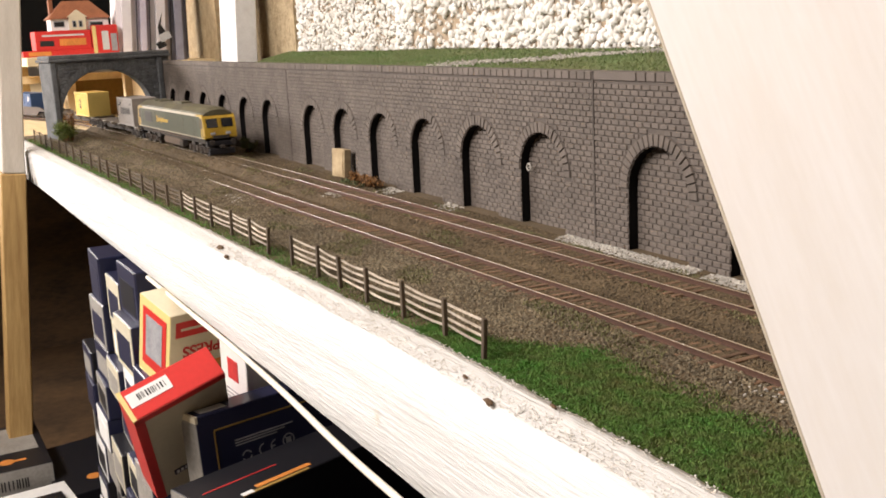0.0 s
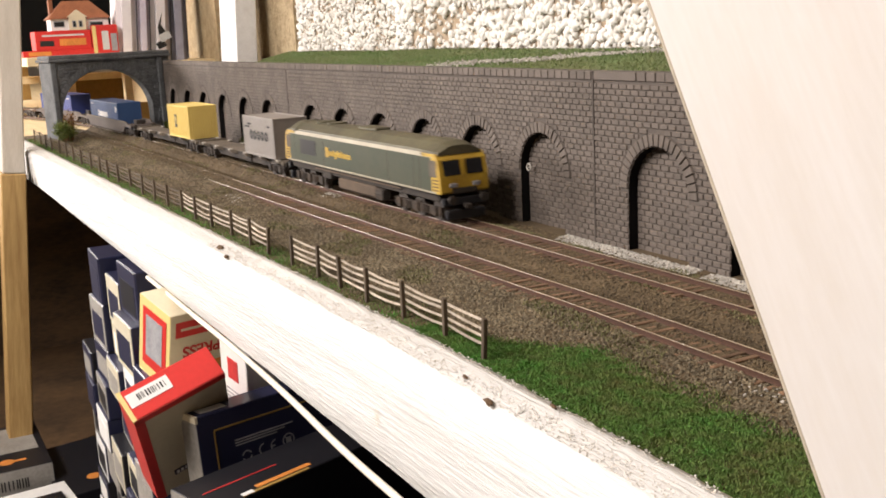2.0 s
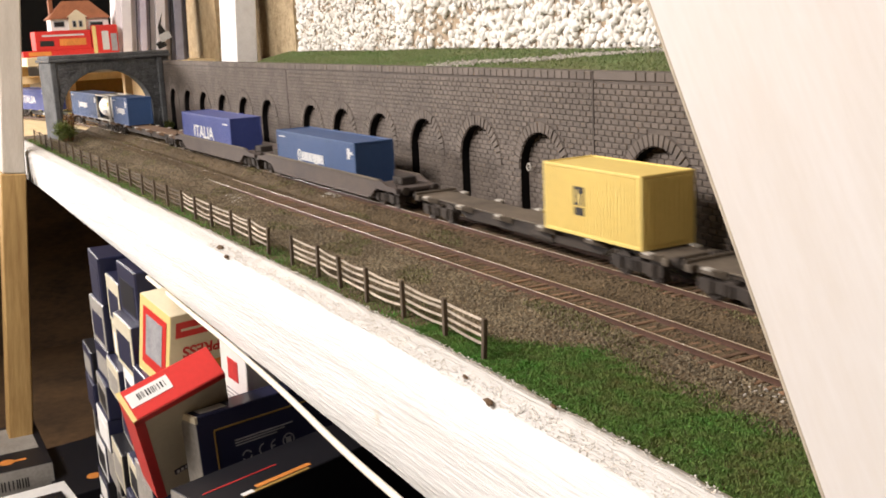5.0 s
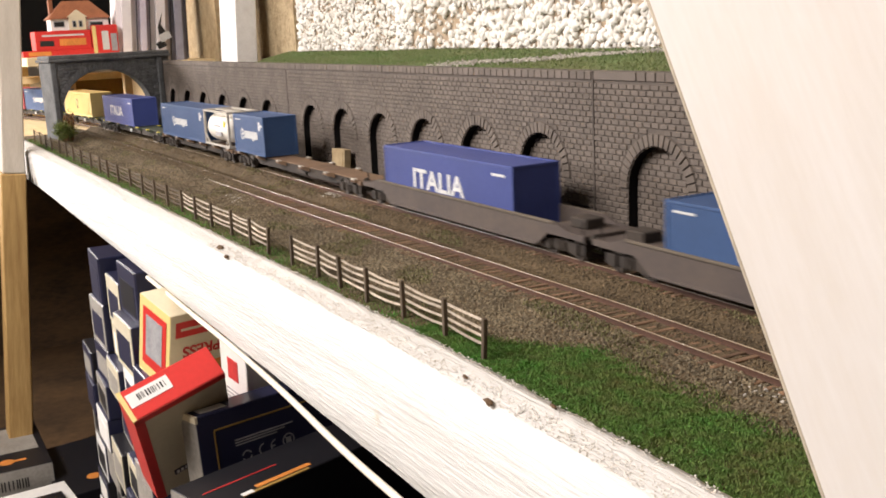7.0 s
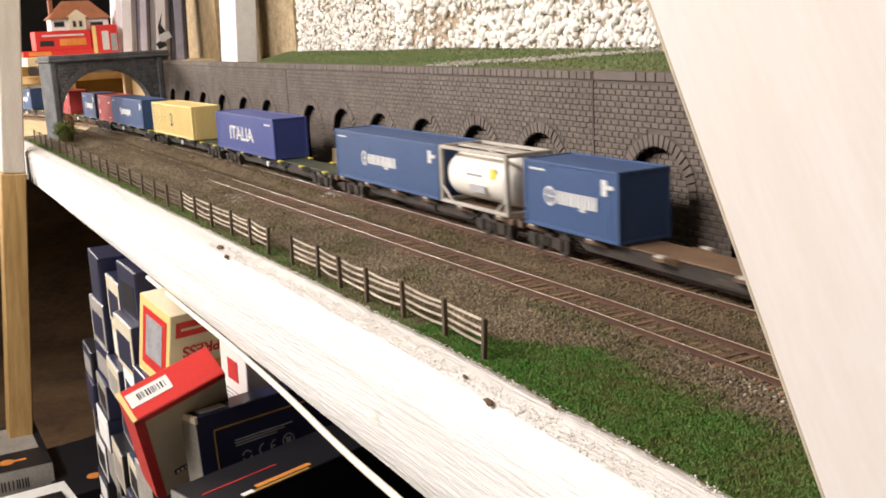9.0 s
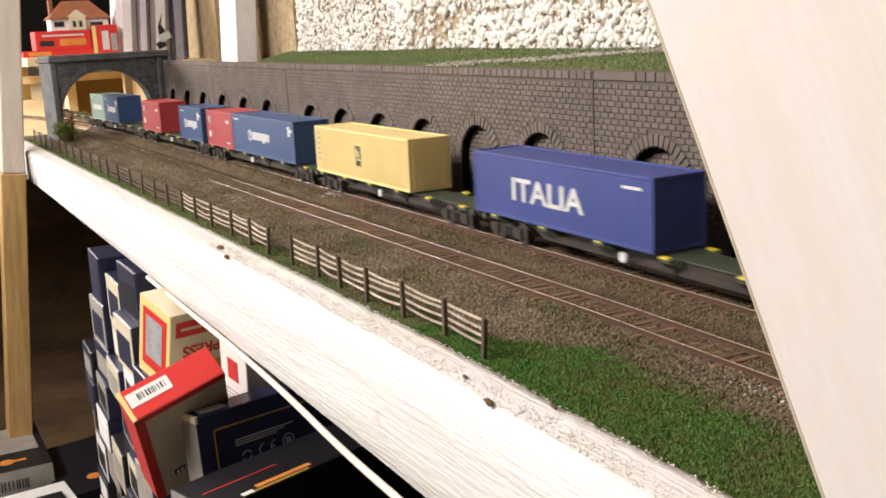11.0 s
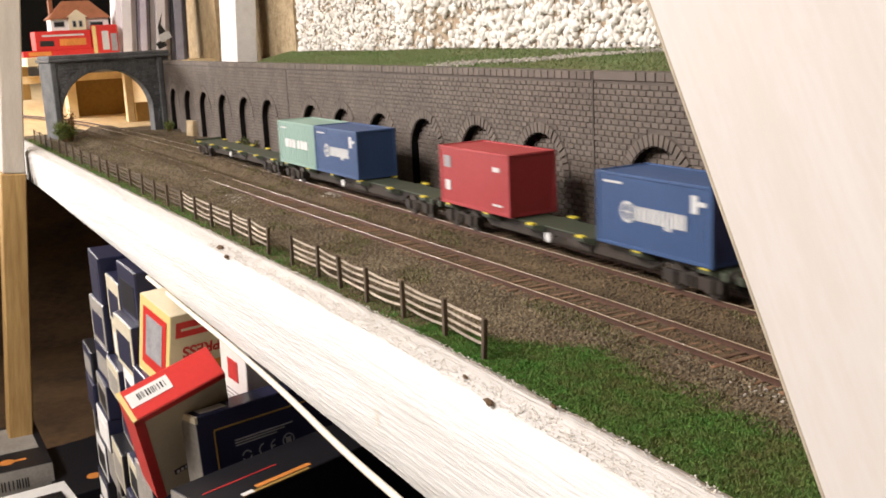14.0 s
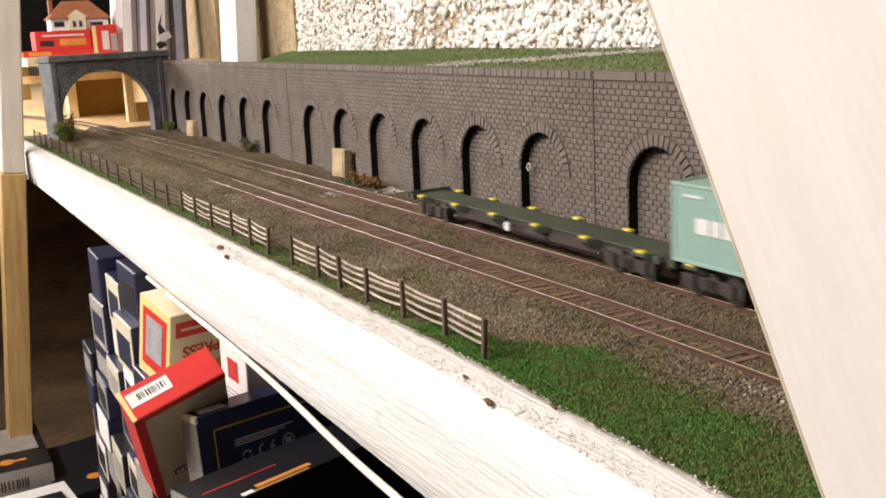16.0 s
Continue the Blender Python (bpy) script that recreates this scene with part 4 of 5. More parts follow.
# ---- lineside cabinets and bushes ----
def lineside():
    b = bmesh.new()
    rings = []
    for i in range(14):
        a = 6.283 * i / 14
        rings.append([b.verts.new(((2.2 + 0.6 * math.cos(q)) * math.cos(a), 0.6 * math.sin(q), (2.2 + 0.6 * math.cos(q)) * math.sin(a))) for q in (0, 1.57, 3.14, 4.71)])
    for i in range(14):
        for k in range(4):
            b.faces.new((rings[i][k], rings[(i + 1) % 14][k], rings[(i + 1) % 14][(k + 1) % 4], rings[i][(k + 1) % 4]))
    eye = to_ob("screw_eye", cyl(0.5, (0, 0, 0), (0, 4.5, 0), 6, None, b), M_TANKFRAME)
    eye.location = (-188.5 * MM, 56.5 * MM, 36 * MM)
    tagged(eye, "small grey metal screw eye in the arch reveal", "screw eye")
    for x, h, w, rz in ((-496, 25, 22, 8), (-1027, 21, 22, 8)):
        c = thing("lineside_cabinet", "tan wooden slab cabinet standing against the wall", "cabinet", at(x, 50, -1.2, -4, 0, rz), group="lineside cabinets")
        part("body", box(-w / 2, w / 2, -3.5, 3.5, 0, h, 0.5), M_CORK, c)
        part("cover_plate", box(-w / 2 + 2, w / 2 - 2, -4.1, -3.3, 2, h - 2, 0.2), M_CORK, c)
    for x, y, sx, sy, h, mt, lab, n in (
        (-1104, -100, 30, 15, 28, M_BUSHGREEN, "green and rust-orange bush beside the bridge pier", 2600),
        (-1116, -92, 16, 9, 40, M_BUSHRUST, "tall rust-brown bush behind a green one", 700),
        (-1140, 46, 16, 7, 14, M_BUSHGREEN, "small green bush at the wall's foot", 700),
        (-768, 47, 24, 7, 15, M_BUSHDARK, "dark green bush at the wall's foot", 1100),
        (-430, 43, 34, 7, 10, M_BUSHRUST, "dead rust-brown scrub at the wall's foot", 1300),
        (-440, 38, 26, 5, 4, M_BUSHDARK, "low dark green scrub beside the dead bush", 300),
    ):
        rng = random.Random(int(-x))
        b = thing("bush", lab, "bush", at(x, y, -1))
        stem = None
        tips = []
        for i in range(14):
            tip = Vector((rng.uniform(-1, 1) * sx * 0.8, rng.uniform(-1, 1) * sy * 0.7, h * rng.uniform(0.45, 0.95)))
            stem = cyl(0.45, (tip.x * 0.3, tip.y * 0.3, -1), tip, 5, 0.15, stem)
            tips.append(tip)
        part("stems", stem, M_BUSHRUST, b, "thin brown twigs")
        verts, faces = [], []
        for i in range(n):
            t = rng.choice(tips) * rng.uniform(0.45, 1.05) + Vector((rng.gauss(0, sx * 0.2), rng.gauss(0, sy * 0.22), rng.gauss(0, h * 0.1)))
            t.z = max(t.z, 0.4)
            e = Euler((rng.uniform(0, 6), rng.uniform(0, 6), rng.uniform(0, 6))).to_matrix()
            s = rng.uniform(0.7, 1.6)
            k = len(verts)
            for c in ((-s, 0, 0), (0, -s * 0.6, 0.2), (s, 0, 0), (0, s * 0.6, 0.2)):
                v = e @ Vector(c) + t
                verts.append((v.x, v.y, v.z))
            faces.append((k, k + 1, k + 2, k + 3))
        raw("foliage", verts, faces, mt, b)["kind"] = "stuff"


# ---- boxes stored below the layout ----
def loose_box(label, corner, turn, w, l, h, top, side, end, group="loose model boxes"):
    """corner: its upper front corner; it reaches w to -x, l to +y and h down."""
    ob = thing("model_box", label, "box", at(*corner, *turn), group=group)
    part("lid", box(-w, 0, 0, l, -0.35 * 2, 0, 0.3), top, ob)
    part("side_panel", box(-0.7, 0.15, 0.2, l - 0.2, -h, -0.6), side, ob)
    part("side_panel", box(-w - 0.1, -w + 0.6, 0.2, l - 0.2, -h, -0.6), side, ob)
    part("end_flap", box(-w + 0.3, -0.3, -0.2, 0.6, -h, -0.4), end, ob)
    part("back_flap", box(-w + 0.3, -0.3, l - 0.6, l, -h, -0.6), end, ob)
    part("base", box(-w, 0, 0, l, -h - 0.6, -h), side, ob)
    return ob


def ring_shape(r0, r1, y, z, a0=0.0, a1=360.0, x=0.25):
    """A flat ring or arc on the face x."""
    b = bmesh.new()
    n = 24
    pts = [radians(a0 + (a1 - a0) * i / n) for i in range(n + 1)]
    o = [b.verts.new((x, y + r1 * math.cos(a), z + r1 * math.sin(a))) for a in pts]
    q = [b.verts.new((x, y + r0 * math.cos(a), z + r0 * math.sin(a))) for a in pts]
    for i in range(n):
        b.faces.new((o[i], o[i + 1], q[i + 1], q[i]))
    return b


def storage():
    floor_z = -440
    tagged(to_ob("storage_shelf", box(-1700, 500, -330, 220, floor_z - 17, floor_z, 1), M_SHELFWOOD), "dark brown storage shelf below the layout", "shelf", kind="structure")
    tagged(to_ob("storage_back", box(-1700, 500, 200, 215, floor_z, -60), M_SHELFWOOD), "dark stained back board of the storage space", "board", kind="structure")
    tagged(to_ob("storage_end", box(-1700, -1688, -330, 200, floor_z, -60), M_SHELFWOOD), "brown board closing the storage space", "board", kind="structure")
    rng = random.Random(31)
    cols = [(-760, 62), (-694, 66), (-624, 64), (-556, 70), (-482, 58)]
    for c, (x, w) in enumerate(cols):
        z = floor_z + 0.2
        while z < (-215, -105, -95, -92, -140)[c]:
            h = rng.choice((34, 40, 46))
            d = rng.uniform(-9, 9)
            ends = rng.choice((M_GREYCARD, M_WHITECARD, M_BEIGECARD, M_NAVY, M_GREYCARD))
            body = rng.choice((M_NAVY, M_NAVY, M_BLACKCARD))
            o = carton("model_box", "dark navy model box stacked with its end outwards", (w - 2, 290, h), at(x + w / 2 + d * 0.3, -150 + d, z, 0, 0, rng.uniform(-2.5, 2.5)), body, ends, None, rng.choice((M_WHITECARD, M_BLACKCARD, M_GREYCARD, M_NAVY)))
            o["group"] = "stacked model boxes"
            if rng.random() < 0.4:
                part("print_line", box(w / 2 - 1.2, w / 2 - 0.9, 6, 60, h * 0.4, h * 0.4 + 1.6), M_REDPRINT, o, "thin red printed line")
            z += h + 0.3
    # plain boxes that carry the loose ones
    for x, w, top in ((-400, 72, -262), (-326, 100, -262), (-222, 100, -180), (-120, 110, -182)):
        z = floor_z + 0.2
        n = max(1, round((top - z) / 55))
        h = (top - z) / n
        for i in range(n):
            carton("model_box", "plain black model box low in the pile", (w - 2, 280, h - 0.4), at(x + w / 2, -150, z), M_BLACKCARD, M_NAVY)["group"] = "stacked model boxes"
            z += h
    # red and yellow box lettered on its side, upside down
    e = loose_box("red and cream model box lettered upside down", (-323.7, -150, -58.6), (0, 14.3, 14.9), 44, 120, 60, M_CREAMCARD, M_CREAMCARD, M_YELLOWCARD)
    part("window_frame", box(-38, -5, -0.7, -0.1, -52, -7), M_REDCARD, e, "red printed window frame")
    part("window", box(-33, -10, -1.0, -0.6, -44, -12), M_GREYPRINT, e, "grey cellophane window")
    part("red_band", box(0.1, 0.4, 4, 60, -18, -6), M_REDCARD, e, "red printed band")
    part("red_band", box(0.1, 0.4, 4, 60, -52, -42), M_ORANGE, e, "orange printed band")
    spin = Matrix.Rotation(radians(90), 4, "Z") @ Matrix.Rotation(radians(90), 4, "X") @ Matrix.Rotation(radians(180), 4, "Z")
    lettering("name", "EXPRESS", 8.5, M_REDPRINT, e, Matrix.Translation((0.0003, 0.032, -0.030)) @ spin, 1.0, 0.0003)
    part("name_bar", box(0.35, 0.6, 8, 34, -13.0, -11.2), M_CREAMCARD, e)
    e2 = loose_box("small red and cream box below a lettered one", (-428.8, -140, -127.4), (1.2, 2.8, 10.7), 42.5, 110, 50, M_CREAMCARD, M_REDCARD, M_REDCARD)
    # tilted red box
    r = loose_box("tilted red and yellow model box with a barcode label", (-225.3, -198, -91.4), (21.9, 36, 17.4), 22.3, 60, 112, M_REDCARD, M_BEIGECARD, M_REDCARD)
    part("end_edge", box(-22.6, 0.3, -0.6, 2.0, -3, 0.3), M_YELLOWCARD, r, "torn yellow end edge")
    part("side_edge", box(0.1, 0.45, 0, 6, -112, -2), M_REDCARD, r, "red printed side edge")
    part("side_edge", box(0.1, 0.45, 0, 60, -6, -0.5), M_REDCARD, r, "red printed side edge")
    part("barcode_label", box(-18, -8, 3, 30, 0.0, 0.4), M_WHITECARD, r, "white barcode label")
    y = 9.0
    rr = random.Random(6)
    while y < 27:
        w = rr.choice((0.4, 0.6, 1.0))
        part("bar", box(-15.5, -11, y, y + w, 0.35, 0.6), M_BLACKPRINT, r)
        y += w + rr.choice((0.5, 0.8, 1.3))
    part("side_mark", box(0.1, 0.5, 15, 29, -90, -84), M_NAVY, r, "small navy printed mark")
    for k in range(4):
        part("mark_bar", box(0.45, 0.7, 16.5 + k * 3.0, 18.4 + k * 3.0, -89, -85), M_WHITECARD, r)
    # small white box
    w = loose_box("small white box with a pink printed picture", (-262, -118, -76.7), (2.6, 7.2, 10.7), 36.6, 80, 58, M_WHITECARD, M_WHITECARD, M_WHITECARD)
    part("picture", box(-26, -12, -0.6, -0.1, -24, -9), M_REDPRINT, w, "faded red picture")
    for k in range(5):
        part("print_line", box(-30, -8, -0.6, -0.1, -33 - k * 3, -32 - k * 3), M_GREYPRINT, w)
    loose_box("plain black box under a small white one", (-250, -112, -142), (0, 0, 8), 60, 180, 36, M_BLACKCARD, M_BLACKCARD, M_BLACKCARD)
    # navy box with printed marks
    n = loose_box("navy model box with a gold printed frame and grey marks", (-227.3, -162, -98), (0.7, -3.9, 12.6), 20.6, 250, 80, M_NAVY, M_NAVY, M_GREYCARD)
    part("end_edge", box(-21, 0.2, -0.5, 1.2, -4, 0.3), M_CREAMCARD, n, "worn pale edge")
    part("worn_patch", box(-14, -5, 6, 24, 0.0, 0.3), M_WHITECARD, n, "torn white patch on the lid")
    for y0, y1, z0, z1 in ((11, 78, -11.6, -10.6), (10.5, 11.5, -40, -11.5)):
        part("gold_frame", box(0.1, 0.4, y0, y1, z0, z1), M_GOLD, n, "gold printed frame line")
    for k in range(3):
        part("print_line", box(0.1, 0.35, 24, 66 - k * 6, -22.0 - k * 1.7, -21.2 - k * 1.7), M_GREYPRINT, n)
    part("recycling_mark", ring_shape(2.6, 3.6, 31, -33.5, 20, 170), M_GREYPRINT, n, "grey recycling mark")
    part("recycling_mark", ring_shape(2.6, 3.6, 31, -33.5, 200, 350), M_GREYPRINT, n, "grey recycling mark")
    part("conformity_mark", ring_shape(3.0, 4.0, 43.5, -33.0, 90, 270), M_GREYPRINT, n, "grey conformity mark")
    eb = ring_shape(3.0, 4.0, 52.0, -33.0, 90, 270)
    part("conformity_mark", box(0.2, 0.3, 48.6, 51.5, -33.5, -32.5, 0, eb), M_GREYPRINT, n, "grey conformity mark")
    cb = ring_shape(3.6, 4.5, 61.5, -32.5)
    cb = box(0.2, 0.3, -0.45, 0.45, -4.2, 4.2, 0, cb, Matrix.Translation((0, 61.5, -32.5)) @ Matrix.Rotation(radians(45), 4, "X"))
    part("disposal_mark", box(0.2, 0.3, 59.6, 63.4, -34.6, -30.6, 0, cb), M_GREYPRINT, n, "grey crossed-out disposal mark")
    # black box in front
    k = loose_box("black model box with a worn orange printed edge", (-150.7, -175, -123.5), (-0.6, 3.1, 20.4), 38.9, 260, 58, M_BLACKCARD, M_BLACKCARD, M_GREYCARD)
    part("worn_edge", box(-2.4, -0.2, 22, 70, 0.0, 0.3), M_GOLD, k, "worn brown edge")
    part("orange_print", box(-7, -3.5, 34, 74, 0.0, 0.3), M_ORANGE, k, "orange printed strip")
    part("white_patch", box(-4, -0.6, 22, 30, 0.05, 0.4), M_WHITECARD, k, "torn white patch")
    part("red_line", box(-20, -19, 8, 60, 0.0, 0.25), M_REDPRINT, k)
    # boxes on the far left of the shelf
    l = loose_box("black model box with an orange emblem and white end", (-889, -190, -361), (0, 0, 91), 96, 160, 78, M_BLACKCARD, M_NAVY, M_GREYCARD)
    part("silver_panel", box(-92, -8, 60, 150, 0, 0.3), M_GREYCARD, l, "silver printed panel on the lid")
    part("emblem", cyl(9, (-48, 30, 0.0), (-48, 30, 0.35), 16), M_ORANGE, l, "round orange emblem")
    part("emblem_tail", box(-40, -26, 27, 33, 0.0, 0.3), M_ORANGE, l)
    y = -78.0
    while y < -30:
        part("bar", box(y, y + 1.6, -0.7, -0.1, -24, -12), M_BLACKPRINT, l)
        y += rr.choice((2.6, 3.4, 4.6))
    l2 = loose_box("dark model box with an orange emblem leaning low", (-845, -95, -385), (0, 0, 100), 90, 170, 54, M_BLACKCARD, M_BLACKCARD, M_BLACKCARD)
    part("emblem", cyl(9, (-45, 40, 0.0), (-45, 40, 0.35), 16), M_ORANGE, l2, "round orange emblem")
    part("emblem_tail", box(-37, -22, 37, 43, 0.0, 0.3), M_ORANGE, l2)
    l3 = loose_box("white card box lying on the shelf's front", (-730, -165, -384), (0, 0, 96), 80, 150, 55, M_WHITECARD, M_WHITECARD, M_GREYCARD)
    part("tray", box(-70, -12, 8, 110, 0.0, 6, 1.2), M_GLASSDARK, l3, "glossy dark plastic tray")


# ---- rolling stock: x forward, z = 0 on the rail head, millimetres ----
def vehicle(name, label, category, u, group=""):
    """u: place of its middle along the train."""
    ob = thing(name, label, category, group=group)
    ROLL.append((ob, u))
    return ob


def bogie(parent, x, axles=(-12, 12), material=M_UNDER, wheel=6.2):
    lo, hi = min(axles) - 7, max(axles) + 7
    b = None
    for s in (-1, 1):
        b = prism([(s * 11.2, 4), (s * 12.6, 4), (s * 12.6, 9.5), (s * 11.2, 9.5)], x + lo, x + hi, b)
        for a in axles:
            b = box(x + a - 2.6, x + a + 2.6, s * 12.9 - 1.2, s * 12.9 + 1.2, 3.4, 9.8, 0.4, b)
        for k in range(len(axles) - 1):
            m = (axles[k] + axles[k + 1]) / 2
            for d in (-2.4, 0, 2.4):
                b = cyl(1.0, (x + m + d, s * 12.9, 4.2), (x + m + d, s * 12.9, 9.2), 8, None, b)
    b = box(x - 3, x + 3, -12, 12, 5, 10.4, 0.4, b)
    bg = part("bogie", b, material, parent, "grimy sprung bogie")
    for a in axles:
        w = None
        for s in (-1, 1):
            w = cyl(wheel, (x + a, s * 8.0, wheel), (x + a, s * 10.2, wheel), 20, None, w)
            w = cyl(wheel + 0.7, (x + a, s * 7.3, wheel), (x + a, s * 8.0, wheel), 20, None, w)
        w = cyl(1.1, (x + a, -10, wheel), (x + a, 10, wheel), 8, None, w)
        part("wheelset", w, M_WHEEL, bg)


def buffers(parent, x, s, z=13.0, y=11.5):
    for k in (-1, 1):
        b = cyl(1.5, (x, k * y, z), (x + s * 4, k * y, z), 10)
        b = cyl(2.9, (x + s * 4, k * y, z), (x + s * 5, k * y, z), 12, None, b)
        part("buffer", b, M_UNDER, parent)
    part("coupling", box(min(x, x + s * 5), max(x, x + s * 5), -2.2, 2.2, 7, 10, 0.4), M_UNDER, parent)


def container(name, label, u0, u1, material, style, base=15.0, high=35.5, ribs=False):
    L = u1 - u0
    ob = vehicle(name, label, "container", (u0 + u1) / 2, "containers on the train")
    W = 16.0
    body = part("body", box(-L / 2 + 0.5, L / 2 - 0.5, -W + 0.5, W - 0.5, base + 1, base + high - 0.6, 0.3), material, ob)
    fr = None
    for x in (-L / 2 + 1.1, L / 2 - 1.1):
        for y in (-W + 1.1, W - 1.1):
            fr = box(x - 1.1, x + 1.1, y - 1.1, y + 1.1, base, base + high, 0.25, fr)
    for y in (-W + 0.7, W - 0.7):
        for z in (base + 0.9, base + high - 0.8):
            fr = box(-L / 2 + 2, L / 2 - 2, y - 0.7, y + 0.7, z - 0.8, z + 0.8, 0.2, fr)
    for x in (-L / 2 + 0.7, L / 2 - 0.7):
        for z in (base + 0.9, base + high - 0.8):
            fr = box(x - 0.7, x + 0.7, -W + 2, W - 2, z - 0.8, z + 0.8, 0.2, fr)
    part("frame", fr, material, ob)
    # corrugation of the sides and the front end
    rb = bmesh.new()
    n = int((L - 6) / (2.6 if ribs else 3.4))
    for i in range(n):
        x = -L / 2 + 3 + (i + 0.5) * (L - 6) / n
        for s in (-1, 1):
            rb = prism([(s * (W - 0.55), base + 2.2), (s * (W - (0.1 if ribs else 0.28)), base + 2.4), (s * (W - (0.1 if ribs else 0.28)), base + high - 2), (s * (W - 0.55), base + high - 1.8)], x - 0.6, x + 0.6, rb)
    for i in range(9):
        y = -W + 3 + (i + 0.5) * (2 * W - 6) / 9
        for s in (-1, 1):
            rb = box(*sorted((s * (L / 2 - 0.55), s * (L / 2 + (0.45 if ribs and s > 0 else -0.3)))), y - 0.9, y + 0.9, base + 2.4, base + high - 2, 0, rb)
    part("corrugation", rb, material, ob)
    zc = base + high / 2
    S = lambda x0, x1, z0, z1, bm=None, bev=0.0: box(x0, x1, -W - 0.12, -W + 0.3, z0, z1, bev, bm)
    R = Matrix.Translation((0, -(W + 0.05) * MM, 0)) @ Matrix.Rotation(radians(90), 4, "X")
    if style == "ring":
        cx = -L * 0.18 if L > 100 else -L * 0.2
        k = 1.0
        rg = bmesh.new()
        for r0, r1 in ((3.9, 5.2),):
            n = 24
            o = [rg.verts.new((cx + r1 * math.cos(6.283 * i / n), -W - 0.1, zc + r1 * math.sin(6.283 * i / n))) for i in range(n)]
            q = [rg.verts.new((cx + r0 * math.cos(6.283 * i / n), -W - 0.1, zc + r0 * math.sin(6.283 * i / n))) for i in range(n)]
            for i in range(n):
                rg.faces.new((o[i], o[(i + 1) % n], q[(i + 1) % n], q[i]))
        rg = box(cx - 0.6, cx + 0.6, -W - 0.12, -W + 0.1, zc - 3.4, zc + 3.4, 0, rg)
        rg = box(cx - 2.2, cx + 2.2, -W - 0.12, -W + 0.1, zc - 0.5, zc + 0.5, 0, rg)
        part("emblem", rg, M_WHITEPRINT, ob, "white ring emblem")
        x = cx + 6.0
        wide = 1.75 if L > 100 else 1.35
        for i, w in enumerate((4.2, 4.2, 4.4, 3.4, 1.6, 4.2)):
            low = 5.2 if i == 3 else 3.4
            for a, c in ((0.0, 0.38), (0.6, 1.0)) if w > 2 else ((0.0, 1.0),):
                part("name_bar", S(x + a * w * wide, x + c * w * wide, zc - low, zc + 3.4), M_WHITEPRINT, ob)
            x += w * wide + 0.9
        lx = L / 2 - 13
        part("code_panel", S(lx, lx + 4, zc + 5, zc + 13), M_WHITEPRINT, ob)
        part("code_panel", S(lx + 4.6, lx + 9, zc + 8.5, zc + 10.5), M_WHITEPRINT, ob)
        part("code_line", S(-L / 2 + 6, -L / 2 + 20, base + high - 5.2, base + high - 4.2), M_WHITEPRINT, ob)
    elif style == "word":
        lettering("name", "ITALIA", 12.5, M_WHITEPRINT, ob, Matrix.Translation((-L * 0.04 * MM, 0, (zc - 1.0) * MM)) @ R, 1.3, 0.00035)
        part("code_line", S(L / 2 - 22, L / 2 - 8, base + high - 7, base + high - 5.6), M_WHITEPRINT, ob)
    elif style == "five":
        x = -22.5
        for i in range(5):
            b = bmesh.new()
            n = 18
            o = [b.verts.new((x + 4.2 + 3.9 * math.cos(6.283 * k / n), -W - 0.1, zc + 1 + 4.4 * math.sin(6.283 * k / n))) for k in range(n)]
            q = [b.verts.new((x + 4.2 + 1.7 * math.cos(6.283 * k / n), -W - 0.1, zc + 1 + 1.9 * math.sin(6.283 * k / n))) for k in range(n)]
            for k in range(n):
                b.faces.new((o[k], o[(k + 1) % n], q[(k + 1) % n], q[k]))
            part("name_bar", b, M_BLACKPRINT, ob, "dark blue-black rounded lettering shape")
            x += 9.8
        part("code_line", S(-L / 2 + 14, -L / 2 + 22, base + high - 8, base + high - 6.2), M_BLACKPRINT, ob)
        part("code_line", S(-L / 2 + 5, -L / 2 + 17, base + high - 10.5, base + high - 9), M_BLACKPRINT, ob)
        part("code_line", S(L / 2 - 16, L / 2 - 9, base + high - 8.5, base + high - 7), M_BLACKPRINT, ob)
    elif style == "stack":
        cx = 0.0 if L > 100 else -9
        part("emblem", S(cx - 4, cx + 4, zc - 2, zc + 7.5), M_BLACKPRINT, ob, "square black emblem")
        part("emblem_gap", box(cx - 2.2, cx - 0.6, -W - 0.2, -W, zc - 0.5, zc + 6), material, ob)
        part("emblem_gap", box(cx + 0.8, cx + 2.4, -W - 0.2, -W, zc - 1.9, zc + 4), material, ob)
        part("emblem", S(cx - 3.6, cx + 4, zc - 7, zc - 3), M_BLACKPRINT, ob)
        if L > 100:
            for i in range(6):
                part("code_line", S(-L / 2 + 5, -L / 2 + 9, zc - 8 + i * 4, zc - 6.6 + i * 4), M_GREYPRINT, ob)
    elif style == "codes":
        part("code_panel", S(-L / 2 + 6, -L / 2 + 14, zc + 5, zc + 12), M_GREYPRINT if L < 100 else M_WHITEPRINT, ob, "small blue-grey square panel")
        part("code_panel", S(L / 2 - 17, L / 2 - 10, zc + 7, zc + 9.5), M_WHITEPRINT, ob)
        part("code_panel", S(-L / 2 + 7, -L / 2 + 13, zc - 9, zc - 3), M_WHITEPRINT, ob)
        part("code_line", S(L / 2 - 18, L / 2 - 8, base + 5, base + 6.2), M_WHITEPRINT, ob)
    elif style == "block":
        x = -24.0
        for w in (8, 6, 7, 0, 6, 7, 7):
            if w:
                part("name_bar", S(x, x + w, zc - 3.4, zc + 3.4), M_WHITEPRINT, ob)
            x += w + 1.0 if w else 3
        part("code_line", S(-L / 2 + 8, -L / 2 + 20, base + high - 6, base + high - 4.8), M_WHITEPRINT, ob)
